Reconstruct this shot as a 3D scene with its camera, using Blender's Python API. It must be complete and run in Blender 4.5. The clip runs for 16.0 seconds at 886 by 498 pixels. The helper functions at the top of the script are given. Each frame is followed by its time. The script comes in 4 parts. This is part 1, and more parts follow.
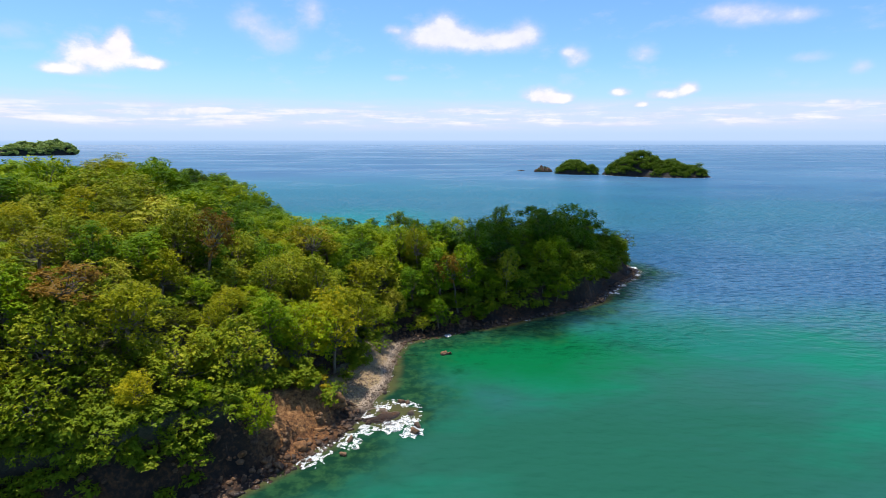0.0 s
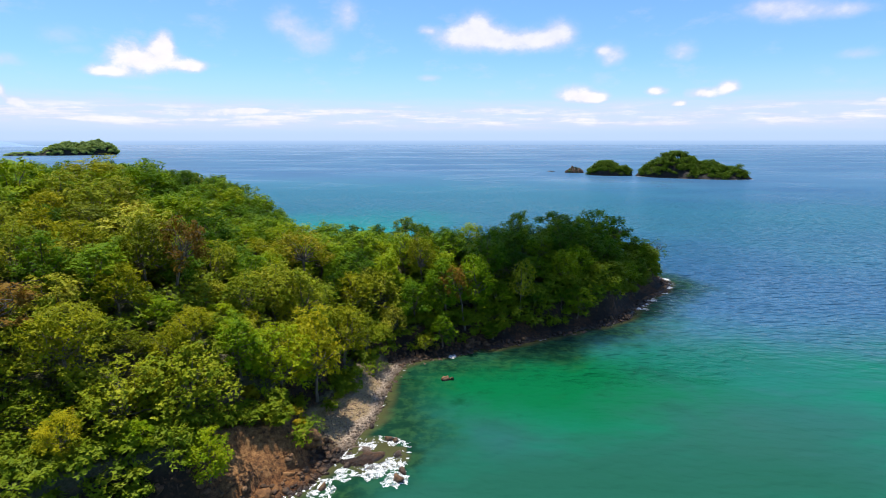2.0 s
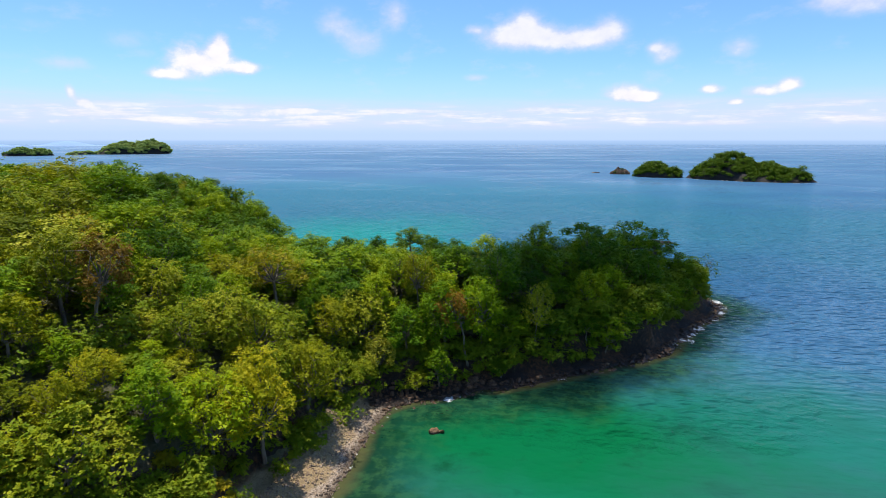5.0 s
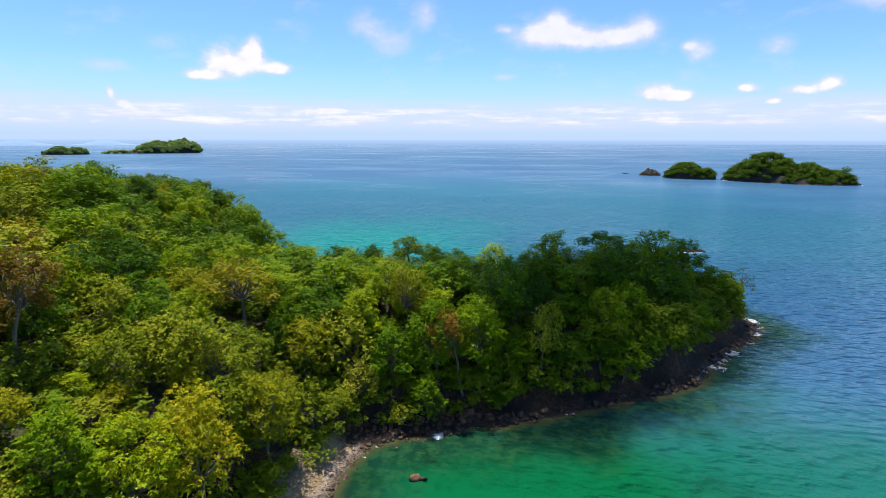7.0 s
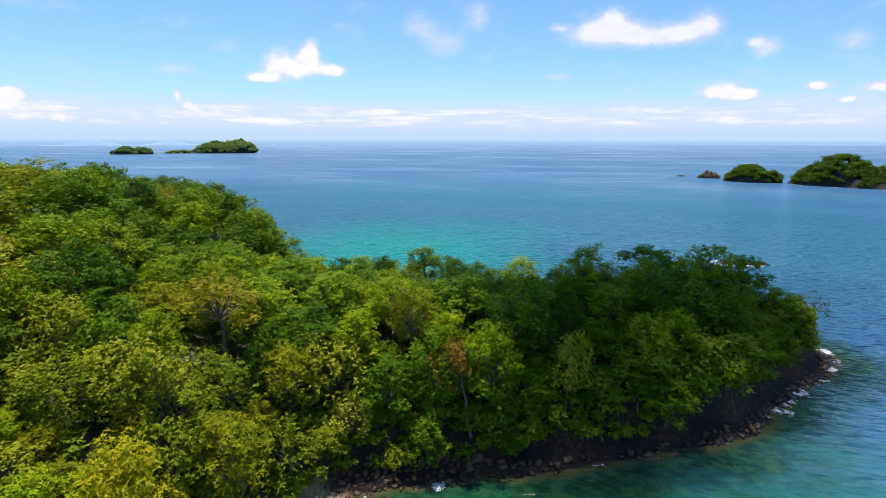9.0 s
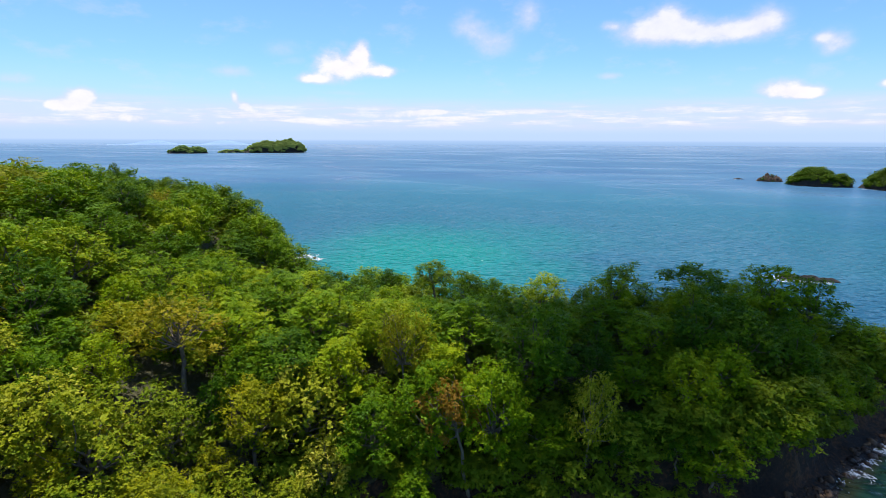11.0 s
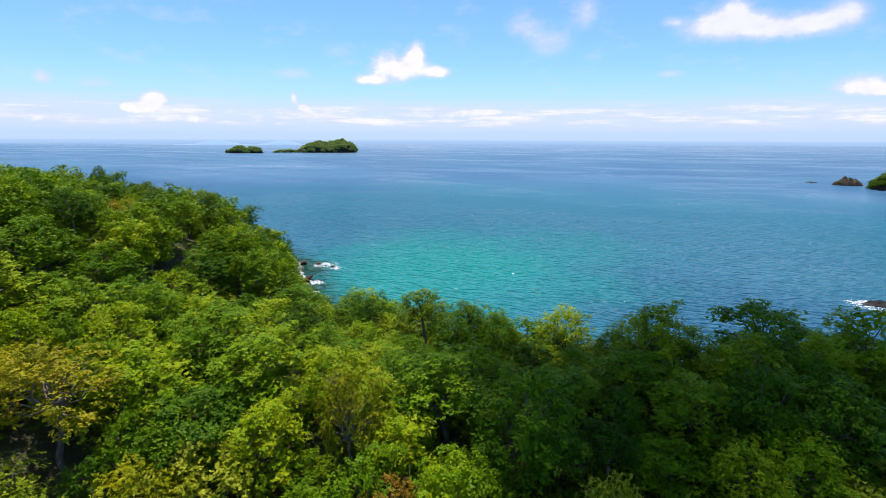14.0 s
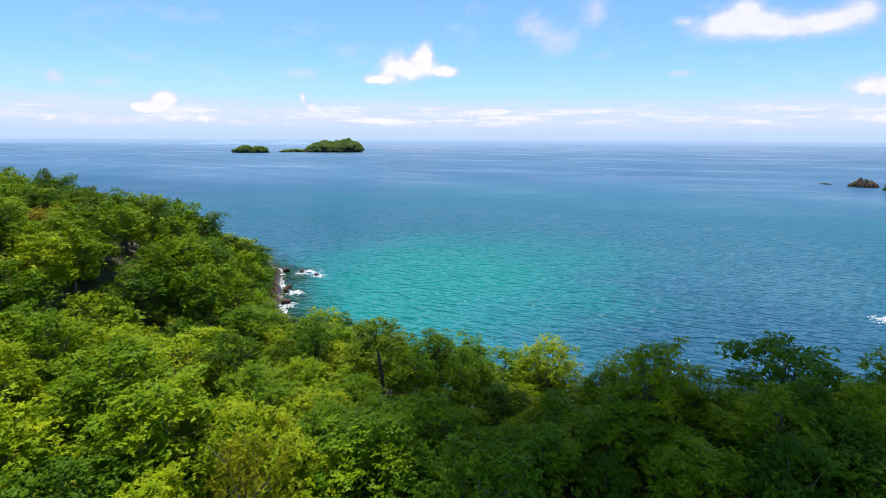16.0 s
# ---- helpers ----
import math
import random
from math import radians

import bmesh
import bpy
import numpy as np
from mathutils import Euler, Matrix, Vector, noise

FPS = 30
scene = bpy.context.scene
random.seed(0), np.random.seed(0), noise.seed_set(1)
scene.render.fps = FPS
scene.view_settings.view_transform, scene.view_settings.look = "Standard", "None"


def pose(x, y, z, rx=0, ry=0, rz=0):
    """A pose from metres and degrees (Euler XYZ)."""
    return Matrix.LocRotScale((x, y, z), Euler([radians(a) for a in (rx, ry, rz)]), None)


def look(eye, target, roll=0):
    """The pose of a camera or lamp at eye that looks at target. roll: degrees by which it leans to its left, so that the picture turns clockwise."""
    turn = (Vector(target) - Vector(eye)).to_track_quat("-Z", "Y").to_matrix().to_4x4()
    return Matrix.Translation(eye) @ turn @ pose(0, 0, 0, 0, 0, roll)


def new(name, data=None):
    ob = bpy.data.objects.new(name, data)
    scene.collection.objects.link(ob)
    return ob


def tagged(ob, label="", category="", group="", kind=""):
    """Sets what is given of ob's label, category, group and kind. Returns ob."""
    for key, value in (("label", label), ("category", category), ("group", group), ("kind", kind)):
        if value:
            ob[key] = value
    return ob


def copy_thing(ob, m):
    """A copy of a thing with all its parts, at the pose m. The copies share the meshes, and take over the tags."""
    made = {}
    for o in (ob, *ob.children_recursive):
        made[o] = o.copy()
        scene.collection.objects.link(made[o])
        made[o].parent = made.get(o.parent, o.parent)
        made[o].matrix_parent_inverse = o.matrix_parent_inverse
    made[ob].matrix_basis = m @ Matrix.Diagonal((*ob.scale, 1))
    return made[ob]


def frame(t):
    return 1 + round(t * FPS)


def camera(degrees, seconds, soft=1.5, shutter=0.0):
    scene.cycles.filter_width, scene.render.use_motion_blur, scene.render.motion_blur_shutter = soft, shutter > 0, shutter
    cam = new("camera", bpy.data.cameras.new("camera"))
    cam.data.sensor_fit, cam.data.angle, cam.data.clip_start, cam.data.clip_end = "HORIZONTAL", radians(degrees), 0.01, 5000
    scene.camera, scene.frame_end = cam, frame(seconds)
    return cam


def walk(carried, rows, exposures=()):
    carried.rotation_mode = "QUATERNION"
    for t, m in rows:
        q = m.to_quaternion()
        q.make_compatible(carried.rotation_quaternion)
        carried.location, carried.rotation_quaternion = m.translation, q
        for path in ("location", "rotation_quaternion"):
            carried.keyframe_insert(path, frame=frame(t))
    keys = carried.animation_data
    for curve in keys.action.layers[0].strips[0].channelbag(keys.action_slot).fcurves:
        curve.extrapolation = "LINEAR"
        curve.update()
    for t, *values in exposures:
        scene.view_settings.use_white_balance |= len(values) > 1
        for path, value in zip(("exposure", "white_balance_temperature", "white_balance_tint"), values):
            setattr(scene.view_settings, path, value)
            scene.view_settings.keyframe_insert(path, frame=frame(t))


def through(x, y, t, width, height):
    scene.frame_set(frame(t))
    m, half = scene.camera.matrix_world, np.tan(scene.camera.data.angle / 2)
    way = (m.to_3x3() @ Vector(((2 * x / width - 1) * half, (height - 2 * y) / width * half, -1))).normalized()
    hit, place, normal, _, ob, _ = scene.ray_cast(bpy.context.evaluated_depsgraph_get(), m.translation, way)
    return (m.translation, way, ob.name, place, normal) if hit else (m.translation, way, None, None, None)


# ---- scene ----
cam = camera(78.9, 16.0, 0.85)
METRES, EYE, TILT, LEAN, TURN = 100.0, 40.8, -11.4, 0.0, 0.0
ROWS = [
    (0.0, 0.0, 0.0, 0.0, -0.0, 0.0, 0.0),
    (0.5, 0.0129, 0.0277, 0.0057, 1.05, -0.01, -0.2),
    (1.0, 0.0252, 0.0554, 0.0114, 1.83, -0.02, -0.36),
    (1.5, 0.0373, 0.0833, 0.0172, 2.64, -0.05, -0.5),
    (2.0, 0.0491, 0.1115, 0.0228, 3.29, -0.04, -0.64),
    (2.5, 0.0601, 0.1399, 0.0285, 4.07, -0.06, -0.83),
    (3.0, 0.0708, 0.1684, 0.0344, 4.97, -0.09, -1.03),
    (3.5, 0.0818, 0.1966, 0.0401, 5.58, -0.11, -1.15),
    (4.0, 0.093, 0.2283, 0.0466, 6.47, -0.14, -1.3),
    (6.5, 0.1397, 0.3737, 0.076, 9.82, -0.28, -2.04),
    (7.0, 0.1481, 0.4034, 0.0822, 10.79, -0.33, -2.24),
    (7.5, 0.1559, 0.4333, 0.0882, 12.22, -0.39, -2.56),
    (8.0, 0.1637, 0.4634, 0.0943, 13.72, -0.46, -2.85),
    (8.5, 0.1709, 0.4932, 0.1004, 14.95, -0.51, -3.08),
    (9.0, 0.1774, 0.5229, 0.1065, 16.01, -0.55, -3.29),
    (11.5, 0.1984, 0.6771, 0.1381, 21.85, -0.95, -4.53),
    (12.0, 0.2007, 0.7073, 0.1444, 22.73, -1.02, -4.7),
    (12.5, 0.2025, 0.7377, 0.151, 23.77, -1.13, -4.9),
    (13.0, 0.2035, 0.7676, 0.1573, 24.56, -1.21, -5.02),
    (13.5, 0.2041, 0.798, 0.1636, 25.61, -1.28, -5.19),
    (14.0, 0.2042, 0.8281, 0.1699, 26.29, -1.36, -5.31),
    (14.5, 0.2037, 0.8581, 0.176, 26.87, -1.41, -5.44),
    (15.0, 0.2028, 0.8883, 0.1824, 27.25, -1.46, -5.51),
    (15.5, 0.2023, 0.9185, 0.1891, 27.25, -1.45, -5.54),
    (16.0, 0.201, 0.9486, 0.1955, 27.12, -1.48, -5.52),
]
walk(cam, [(t, pose(0, 0, EYE, TILT, LEAN, TURN) @ pose(METRES * x, METRES * y, METRES * z, 90 + pitch + 0.010 * t, roll, yaw)) for t, x, y, z, yaw, pitch, roll in ROWS], [(0.0, 0.5), (16.0, 0.5)])

# ---- light ----
SUN_FROM = Vector((-0.16, 0.17, 0.95)).normalized()
sun = new("sun", bpy.data.lights.new("sun", "SUN"))
sun.data.energy, sun.data.angle, sun.data.color = 4.4, radians(0.55), (1.0, 0.95, 0.86)
sun.matrix_world = look(SUN_FROM * 900, (0, 0, 0))


class Nodes:
    """Short hand for node trees."""

    def __init__(self, tree):
        self.tree = tree
        tree.nodes.clear()

    def add(self, kind, **values):
        n = self.tree.nodes.new(kind)
        for key, value in values.items():
            setattr(n, key, value)
        return n

    def link(self, a, b):
        self.tree.links.new(a, b)

    def put(self, socket, value):
        if isinstance(value, bpy.types.NodeSocket):
            self.link(value, socket)
        else:
            socket.default_value = value

    def math(self, op, a, b=0.0, c=None, clamp=False):
        n = self.add("ShaderNodeMath", operation=op, use_clamp=clamp)
        self.put(n.inputs[0], a)
        self.put(n.inputs[1], b)
        if c is not None:
            self.put(n.inputs[2], c)
        return n.outputs[0]

    def step(self, x, low, high):
        n = self.add("ShaderNodeMapRange", interpolation_type="SMOOTHSTEP")
        self.put(n.inputs["Value"], x)
        n.inputs["From Min"].default_value, n.inputs["From Max"].default_value = low, high
        return n.outputs["Result"]

    def mix(self, f, a, b, blend="MIX"):
        n = self.add("ShaderNodeMix", data_type="RGBA", blend_type=blend)
        self.put(n.inputs["Factor"], f)
        for i, v in ((6, a), (7, b)):
            self.put(n.inputs[i], (*v, 1.0) if isinstance(v, tuple) and len(v) == 3 else v)
        return n.outputs[2]

    def noise(self, where, scale, detail=4.0, rough=0.55, stretch=(1, 1, 1)):
        m = self.add("ShaderNodeMapping")
        self.link(where, m.inputs["Vector"])
        m.inputs["Scale"].default_value = stretch
        n = self.add("ShaderNodeTexNoise")
        self.link(m.outputs[0], n.inputs["Vector"])
        n.inputs["Scale"].default_value, n.inputs["Detail"].default_value, n.inputs["Roughness"].default_value = scale, detail, rough
        return n.outputs["Fac"]

    def ramp(self, f, *stops):
        n = self.add("ShaderNodeValToRGB")
        els = n.color_ramp.elements
        while len(els) < len(stops):
            els.new(0.5)
        for e, (p, c) in zip(els, stops):
            e.position, e.color = p, (*c, 1.0)
        self.put(n.inputs[0], f)
        return n.outputs[0]


# ---- sky ----
world = bpy.data.worlds.new("sky")
scene.world = world
world.use_nodes = True
g = Nodes(world.node_tree)
where = g.add("ShaderNodeTexCoord").outputs["Generated"]
xyz = g.add("ShaderNodeSeparateXYZ")
g.link(where, xyz.inputs[0])
az = g.math("MULTIPLY", g.math("ARCTAN2", xyz.outputs[0], xyz.outputs[1]), 57.2958)
el = g.math("MULTIPLY", g.math("ARCSINE", xyz.outputs[2]), 57.2958)
sky = g.add("ShaderNodeTexSky", sky_type="NISHITA", sun_disc=False, sun_elevation=math.asin(SUN_FROM.z), sun_rotation=math.atan2(SUN_FROM.x, SUN_FROM.y) % math.tau,
            altitude=0.0, air_density=1.0, dust_density=0.6, ozone_density=2.0)
blue = g.mix(1.0, sky.outputs[0], (0.098, 0.140, 0.190), "MULTIPLY")
puff = g.noise(where, 30.0, 4.0, 0.55, (1, 1, 1.4))
fine = g.noise(where, 75.0, 5.0, 0.6, (1, 1, 1.6))
veil = g.noise(where, 13.0, 5.0, 0.6, (1, 1, 2.2))
ragged = g.math("ADD", g.math("MULTIPLY", g.math("SUBTRACT", puff, 0.5), 1.5), g.math("MULTIPLY", g.math("SUBTRACT", fine, 0.5), 0.7))


def cloud(lobes):
    """One cloud of fused lobes, rows of azimuth, elevation, half width and half height in degrees, thickness and softness (from a crisp to a misty rim)."""
    mass, soft = None, sum(q[5] for q in lobes) / len(lobes)
    for a, e, w, h, thick, _ in lobes:
        dx = g.math("DIVIDE", g.math("SUBTRACT", az, a), w * 1.38)
        dy = g.math("DIVIDE", g.math("SUBTRACT", el, e), h * 1.38)
        dy = g.math("MAXIMUM", dy, g.math("MULTIPLY", dy, -1.2))
        r = g.math("ADD", g.math("MULTIPLY", dx, dx), g.math("MULTIPLY", dy, dy))
        lump = g.math("MULTIPLY", g.math("POWER", 2.718, g.math("MULTIPLY", r, -1.7)), 0.35 + 0.75 * thick)
        mass = lump if mass is None else g.math("ADD", mass, lump)
    d = g.math("ADD", mass, g.math("MULTIPLY", ragged, g.math("MULTIPLY", g.step(mass, 0.05, 0.40), 0.55)))
    return g.math("MULTIPLY", g.step(d, 0.34 - 0.26 * soft, 0.62 + 0.62 * soft), max(q[4] for q in lobes))


cover = g.math("ADD", 0.0, 0.0)
# the tall cumulus over the far island
cover = g.math("MAXIMUM", cover, cloud(((-31.7, 7.1, 2.5, 1.6, 1, 0.5), (-29.5, 8.4, 0.9, 1.3, 1, 0.35), (-27.4, 6.7, 1.5, 0.6, 1, 0.5), (-34.4, 5.9, 1.6, 0.5, 0.6, 1))))
# thin shreds round it
for shred in ((-37.1, 8.5, 1.7, 0.9, 0.5, 1), (-36.1, 7.6, 1.3, 0.5, 0.4, 1), (-43.5, 9.2, 1.5, 0.5, 0.3, 1), (-42.0, 6.3, 2.1, 0.6, 0.7, 1), (-45.2, 6.6, 2.2, 0.4, 0.25, 1), (-48.4, 4.6, 2.5, 0.4, 0.35, 1), (-33.8, 3.9, 5.3, 0.5, 0.5, 1), (-31.2, 4.6, 3.2, 0.3, 0.4, 1)):
    cover = g.math("MAXIMUM", cover, cloud((shred,)))
# towers and long banks low over the horizon
cover = g.math("MAXIMUM", cover, cloud(((-41.8, 4.0, 0.4, 0.6, 0.9, 0.6), (-41.0, 3.2, 0.8, 0.5, 0.9, 0.6), (-39.7, 2.4, 1.9, 0.7, 0.85, 0.8), (-42.6, 1.6, 2.3, 0.4, 0.6, 1), (-50.6, 1.9, 2.2, 0.8, 0.75, 0.9), (-26.3, 2.5, 7.1, 0.6, 0.7, 1), (-22.4, 2.9, 2.3, 0.3, 0.9, 0.8))))
# two soft tufts
cover = g.math("MAXIMUM", cover, cloud(((-18.8, 11.1, 1.7, 1.4, 0.55, 1), (-16.2, 9.4, 2.0, 1.5, 0.75, 0.9), (-12.8, 11.9, 1.5, 1.5, 0.65, 1))))
# the broad soft cumulus
cover = g.math("MAXIMUM", cover, cloud(((-2.4, 9.8, 2.3, 1.2, 0.8, 0.9), (0.1, 10.9, 1.8, 1.5, 0.9, 0.9), (2.1, 9.7, 2.8, 1.2, 0.85, 0.9), (5.8, 9.5, 2.6, 1.1, 0.7, 1), (8.2, 10.2, 1.7, 1.3, 0.8, 0.9), (-5.0, 10.7, 1.0, 0.5, 0.45, 1))))
# small tufts beside it
cover = g.math("MAXIMUM", cover, cloud(((13.3, 8.0, 1.3, 1.1, 0.85, 0.9), (12.3, 8.5, 0.7, 0.4, 0.5, 1), (19.5, 8.1, 1.4, 1.1, 0.55, 1), (-4.8, 6.2, 1.2, 0.4, 0.5, 1))))
# small bright cumulus low in the east
cover = g.math("MAXIMUM", cover, cloud(((10.0, 4.4, 2.2, 1.0, 1, 0.6), (11.9, 4.0, 1.3, 0.5, 0.9, 0.7), (17.6, 4.6, 1.0, 0.5, 0.85, 0.7), (19.6, 3.4, 1.0, 0.4, 0.85, 0.7), (21.6, 4.3, 1.4, 0.6, 0.85, 0.8), (23.8, 4.8, 0.9, 0.7, 1, 0.7))))
# towers low in the west
cover = g.math("MAXIMUM", cover, cloud(((-62.4, 5.0, 0.8, 0.7, 0.8, 0.9), (-58.7, 4.8, 1.5, 0.6, 0.35, 1), (-54.6, 3.0, 1.6, 1.1, 0.95, 0.6), (-54.0, 3.7, 0.8, 0.6, 0.95, 0.5), (-50.9, 1.9, 2.6, 0.7, 0.8, 0.9), (-62.5, 1.8, 4.4, 0.7, 0.6, 1), (-56.2, 2.8, 0.9, 0.5, 0.9, 0.7))))
# soft clouds high in the east
cover = g.math("MAXIMUM", cover, cloud(((25.4, 11.2, 1.9, 0.9, 0.55, 1), (28.0, 10.7, 2.1, 1.1, 0.75, 0.9), (31.8, 10.3, 2.2, 0.7, 0.6, 1), (33.0, 6.9, 1.5, 0.5, 0.5, 1))))
# low eastern banks
cover = g.math("MAXIMUM", cover, cloud(((36.6, 3.0, 1.4, 0.5, 0.85, 0.8), (36.6, 5.8, 0.9, 0.7, 0.5, 1), (34.9, 3.2, 0.8, 0.3, 0.7, 1), (29.8, 2.4, 3.7, 0.3, 0.5, 1))))
# a veil of cloud banks over the horizon
low = g.noise(where, 9.0, 6.0, 0.62, (1, 1, 9))
band = g.math("MULTIPLY", g.step(el, 0.5, 1.9), g.step(el, 4.6, 2.6))
bank = g.math("MULTIPLY", band, g.math("ADD", 0.48, g.math("MULTIPLY", g.step(low, 0.40, 0.66), 0.44)))
cover = g.math("MAXIMUM", cover, bank)
# wisps between the clouds
wisp = g.math("MULTIPLY", g.step(veil, 0.52, 0.74), g.math("MULTIPLY", g.step(el, 3.5, 5.5), 0.22))
cover = g.math("MAXIMUM", cover, wisp)
# scattered cumulus over the rest of the sky
rest = g.noise(where, 3.2, 7.0, 0.6, (1, 1, 1.5))
cover = g.math("MAXIMUM", cover, g.math("MULTIPLY", g.step(rest, 0.56, 0.70), g.step(el, 16.0, 24.0)))
white = g.mix(g.step(g.math("ADD", g.math("MULTIPLY", puff, 0.6), g.math("MULTIPLY", cover, 0.75)), 0.62, 1.12), (0.78, 0.78, 0.98), (1.06, 1.01, 1.03))
haze = g.math("MULTIPLY", g.math("SUBTRACT", 1.0, g.step(el, 0.2, 8.0)), 0.75)
air = g.mix(haze, blue, (0.60, 0.80, 1.08))
air = g.mix(g.math("MULTIPLY", g.step(el, 2.2, 0.3), 0.75), air, (0.56, 0.72, 1.08))
air = g.mix(g.math("MULTIPLY", cover, 0.95), air, white)
far_sea = g.mix(g.step(el, -0.6, -0.05), (0.34, 0.54, 0.86), (0.44, 0.63, 0.95))
air = g.mix(g.step(el, -0.16, 0.10), far_sea, air)
back = g.add("ShaderNodeBackground")
g.link(air, back.inputs[0])
back.inputs[1].default_value = 0.71
g.link(back.outputs[0], g.add("ShaderNodeOutputWorld").inputs[0])


# ---- materials ----
def material(name):
    m = bpy.data.materials.new(name)
    m.use_nodes = True
    n = Nodes(m.node_tree)
    b = n.add("ShaderNodeBsdfPrincipled")
    out = n.add("ShaderNodeOutputMaterial")
    n.link(b.outputs[0], out.inputs[0])
    return m, n, b, out


def leaf_material(name, dark, mid, light, through=0.22, gloss=0.5):
    """Leaves: one tone a tree, one shade a leaf, and some light that passes through."""
    m, n, b, out = material(name)
    tree = n.add("ShaderNodeObjectInfo").outputs["Random"]
    geo = n.add("ShaderNodeNewGeometry")
    place = n.add("ShaderNodeTexCoord").outputs["Object"]
    patch = n.noise(place, 0.55, 3.0)
    tone = n.math("ADD", n.math("MULTIPLY", tree, 0.66), n.math("MULTIPLY", geo.outputs["Random Per Island"], 0.26))
    tone = n.math("ADD", tone, n.math("MULTIPLY", n.math("SUBTRACT", patch, 0.54), 1.5), clamp=True)
    col = n.ramp(tone, (0.0, dark), (0.45, mid), (1.0, light))
    n.put(b.inputs["Base Color"], col)
    b.inputs["Roughness"].default_value = gloss
    b.inputs["Specular IOR Level"].default_value = 0.06
    tl = n.add("ShaderNodeBsdfTranslucent")
    n.put(tl.inputs[0], n.mix(1.0, col, (1.3, 1.25, 0.5), "MULTIPLY"))
    mx = n.add("ShaderNodeMixShader")
    mx.inputs[0].default_value = through
    n.link(b.outputs[0], mx.inputs[1])
    n.link(tl.outputs[0], mx.inputs[2])
    n.link(mx.outputs[0], out.inputs[0])
    return m


LEAF_GREEN = leaf_material("leaf_green", (0.036, 0.092, 0.003), (0.116, 0.208, 0.003), (0.315, 0.350, 0.006))
LEAF_FRESH = leaf_material("leaf_fresh", (0.054, 0.126, 0.003), (0.160, 0.256, 0.003), (0.360, 0.385, 0.006))
LEAF_OLIVE = leaf_material("leaf_olive", (0.105, 0.135, 0.004), (0.262, 0.268, 0.005), (0.460, 0.385, 0.010))
LEAF_BROAD = leaf_material("leaf_broad", (0.110, 0.165, 0.005), (0.270, 0.290, 0.010), (0.540, 0.490, 0.060))
LEAF_YELLOW = leaf_material("leaf_yellow", (0.149, 0.171, 0.005), (0.270, 0.243, 0.008), (0.405, 0.270, 0.014))
LEAF_ISLE = leaf_material("leaf_isle", (0.020, 0.062, 0.004), (0.052, 0.112, 0.006), (0.130, 0.180, 0.010))
# distant leaves, paled and blued: the haze of the air is in their colour
LEAF_HAZED = leaf_material("leaf_hazed", (0.120, 0.200, 0.060), (0.220, 0.310, 0.090), (0.420, 0.480, 0.120))
LEAF_DARK = leaf_material("leaf_dark", (0.020, 0.058, 0.003), (0.060, 0.122, 0.003), (0.150, 0.205, 0.005))
LEAF_RUST = leaf_material("leaf_rust", (0.135, 0.081, 0.009), (0.234, 0.122, 0.014), (0.270, 0.225, 0.013))
LEAF_UNDER = leaf_material("leaf_under", (0.060, 0.110, 0.005), (0.140, 0.195, 0.008), (0.260, 0.280, 0.012))


def bark_material():
    m, n, b, out = material("bark")
    place = n.add("ShaderNodeTexCoord").outputs["Object"]
    f = n.noise(place, 3.0, 6.0, 0.65, (1, 1, 0.25))
    n.put(b.inputs["Base Color"], n.ramp(f, (0.3, (0.055, 0.040, 0.028)), (0.55, (0.16, 0.125, 0.09)), (0.8, (0.38, 0.33, 0.26))))
    b.inputs["Roughness"].default_value = 0.9
    bump = n.add("ShaderNodeBump")
    bump.inputs["Distance"].default_value = 0.04
    n.link(f, bump.inputs["Height"])
    n.link(bump.outputs[0], b.inputs["Normal"])
    return m


BARK = bark_material()


def rock_material(name, dark, mid, light, wet=True):
    m, n, b, out = material(name)
    place = n.add("ShaderNodeNewGeometry").outputs["Position"]
    big = n.noise(place, 0.35, 5.0, 0.6)
    grain = n.noise(place, 2.6, 8.0, 0.7)
    f = n.math("ADD", n.math("MULTIPLY", big, 0.6), n.math("MULTIPLY", grain, 0.4))
    col = n.ramp(f, (0.36, dark), (0.50, mid), (0.64, light))
    rough = 0.88
    if wet:
        z = n.add("ShaderNodeSeparateXYZ")
        n.link(place, z.inputs[0])
        dry = n.step(n.math("ADD", z.outputs[2], n.math("MULTIPLY", n.math("SUBTRACT", big, 0.5), 1.2)), 0.15, 0.75)
        col = n.mix(dry, n.mix(1.0, col, (0.38, 0.36, 0.34), "MULTIPLY"), col)
        rough = n.math("ADD", 0.35, n.math("MULTIPLY", dry, 0.55))
    n.put(b.inputs["Base Color"], col)
    n.put(b.inputs["Roughness"], rough)
    bump = n.add("ShaderNodeBump")
    bump.inputs["Distance"].default_value = 0.25
    bump.inputs["Strength"].default_value = 0.9
    n.link(grain, bump.inputs["Height"])
    n.link(bump.outputs[0], b.inputs["Normal"])
    return m


ROCK = rock_material("dark_rock", (0.024, 0.014, 0.008), (0.115, 0.060, 0.027), (0.280, 0.150, 0.066))
ROCK_TAN = rock_material("tan_rock", (0.110, 0.070, 0.040), (0.300, 0.205, 0.125), (0.520, 0.400, 0.280))
ROCK_BROWN = rock_material("brown_rock", (0.012, 0.008, 0.005), (0.040, 0.024, 0.014), (0.120, 0.070, 0.038))
ROCK_BLACK = rock_material("black_rock", (0.006, 0.005, 0.004), (0.014, 0.011, 0.008), (0.042, 0.029, 0.020))
ROCK_ORANGE = rock_material("orange_rock", (0.045, 0.020, 0.008), (0.190, 0.085, 0.026), (0.340, 0.170, 0.062), False)


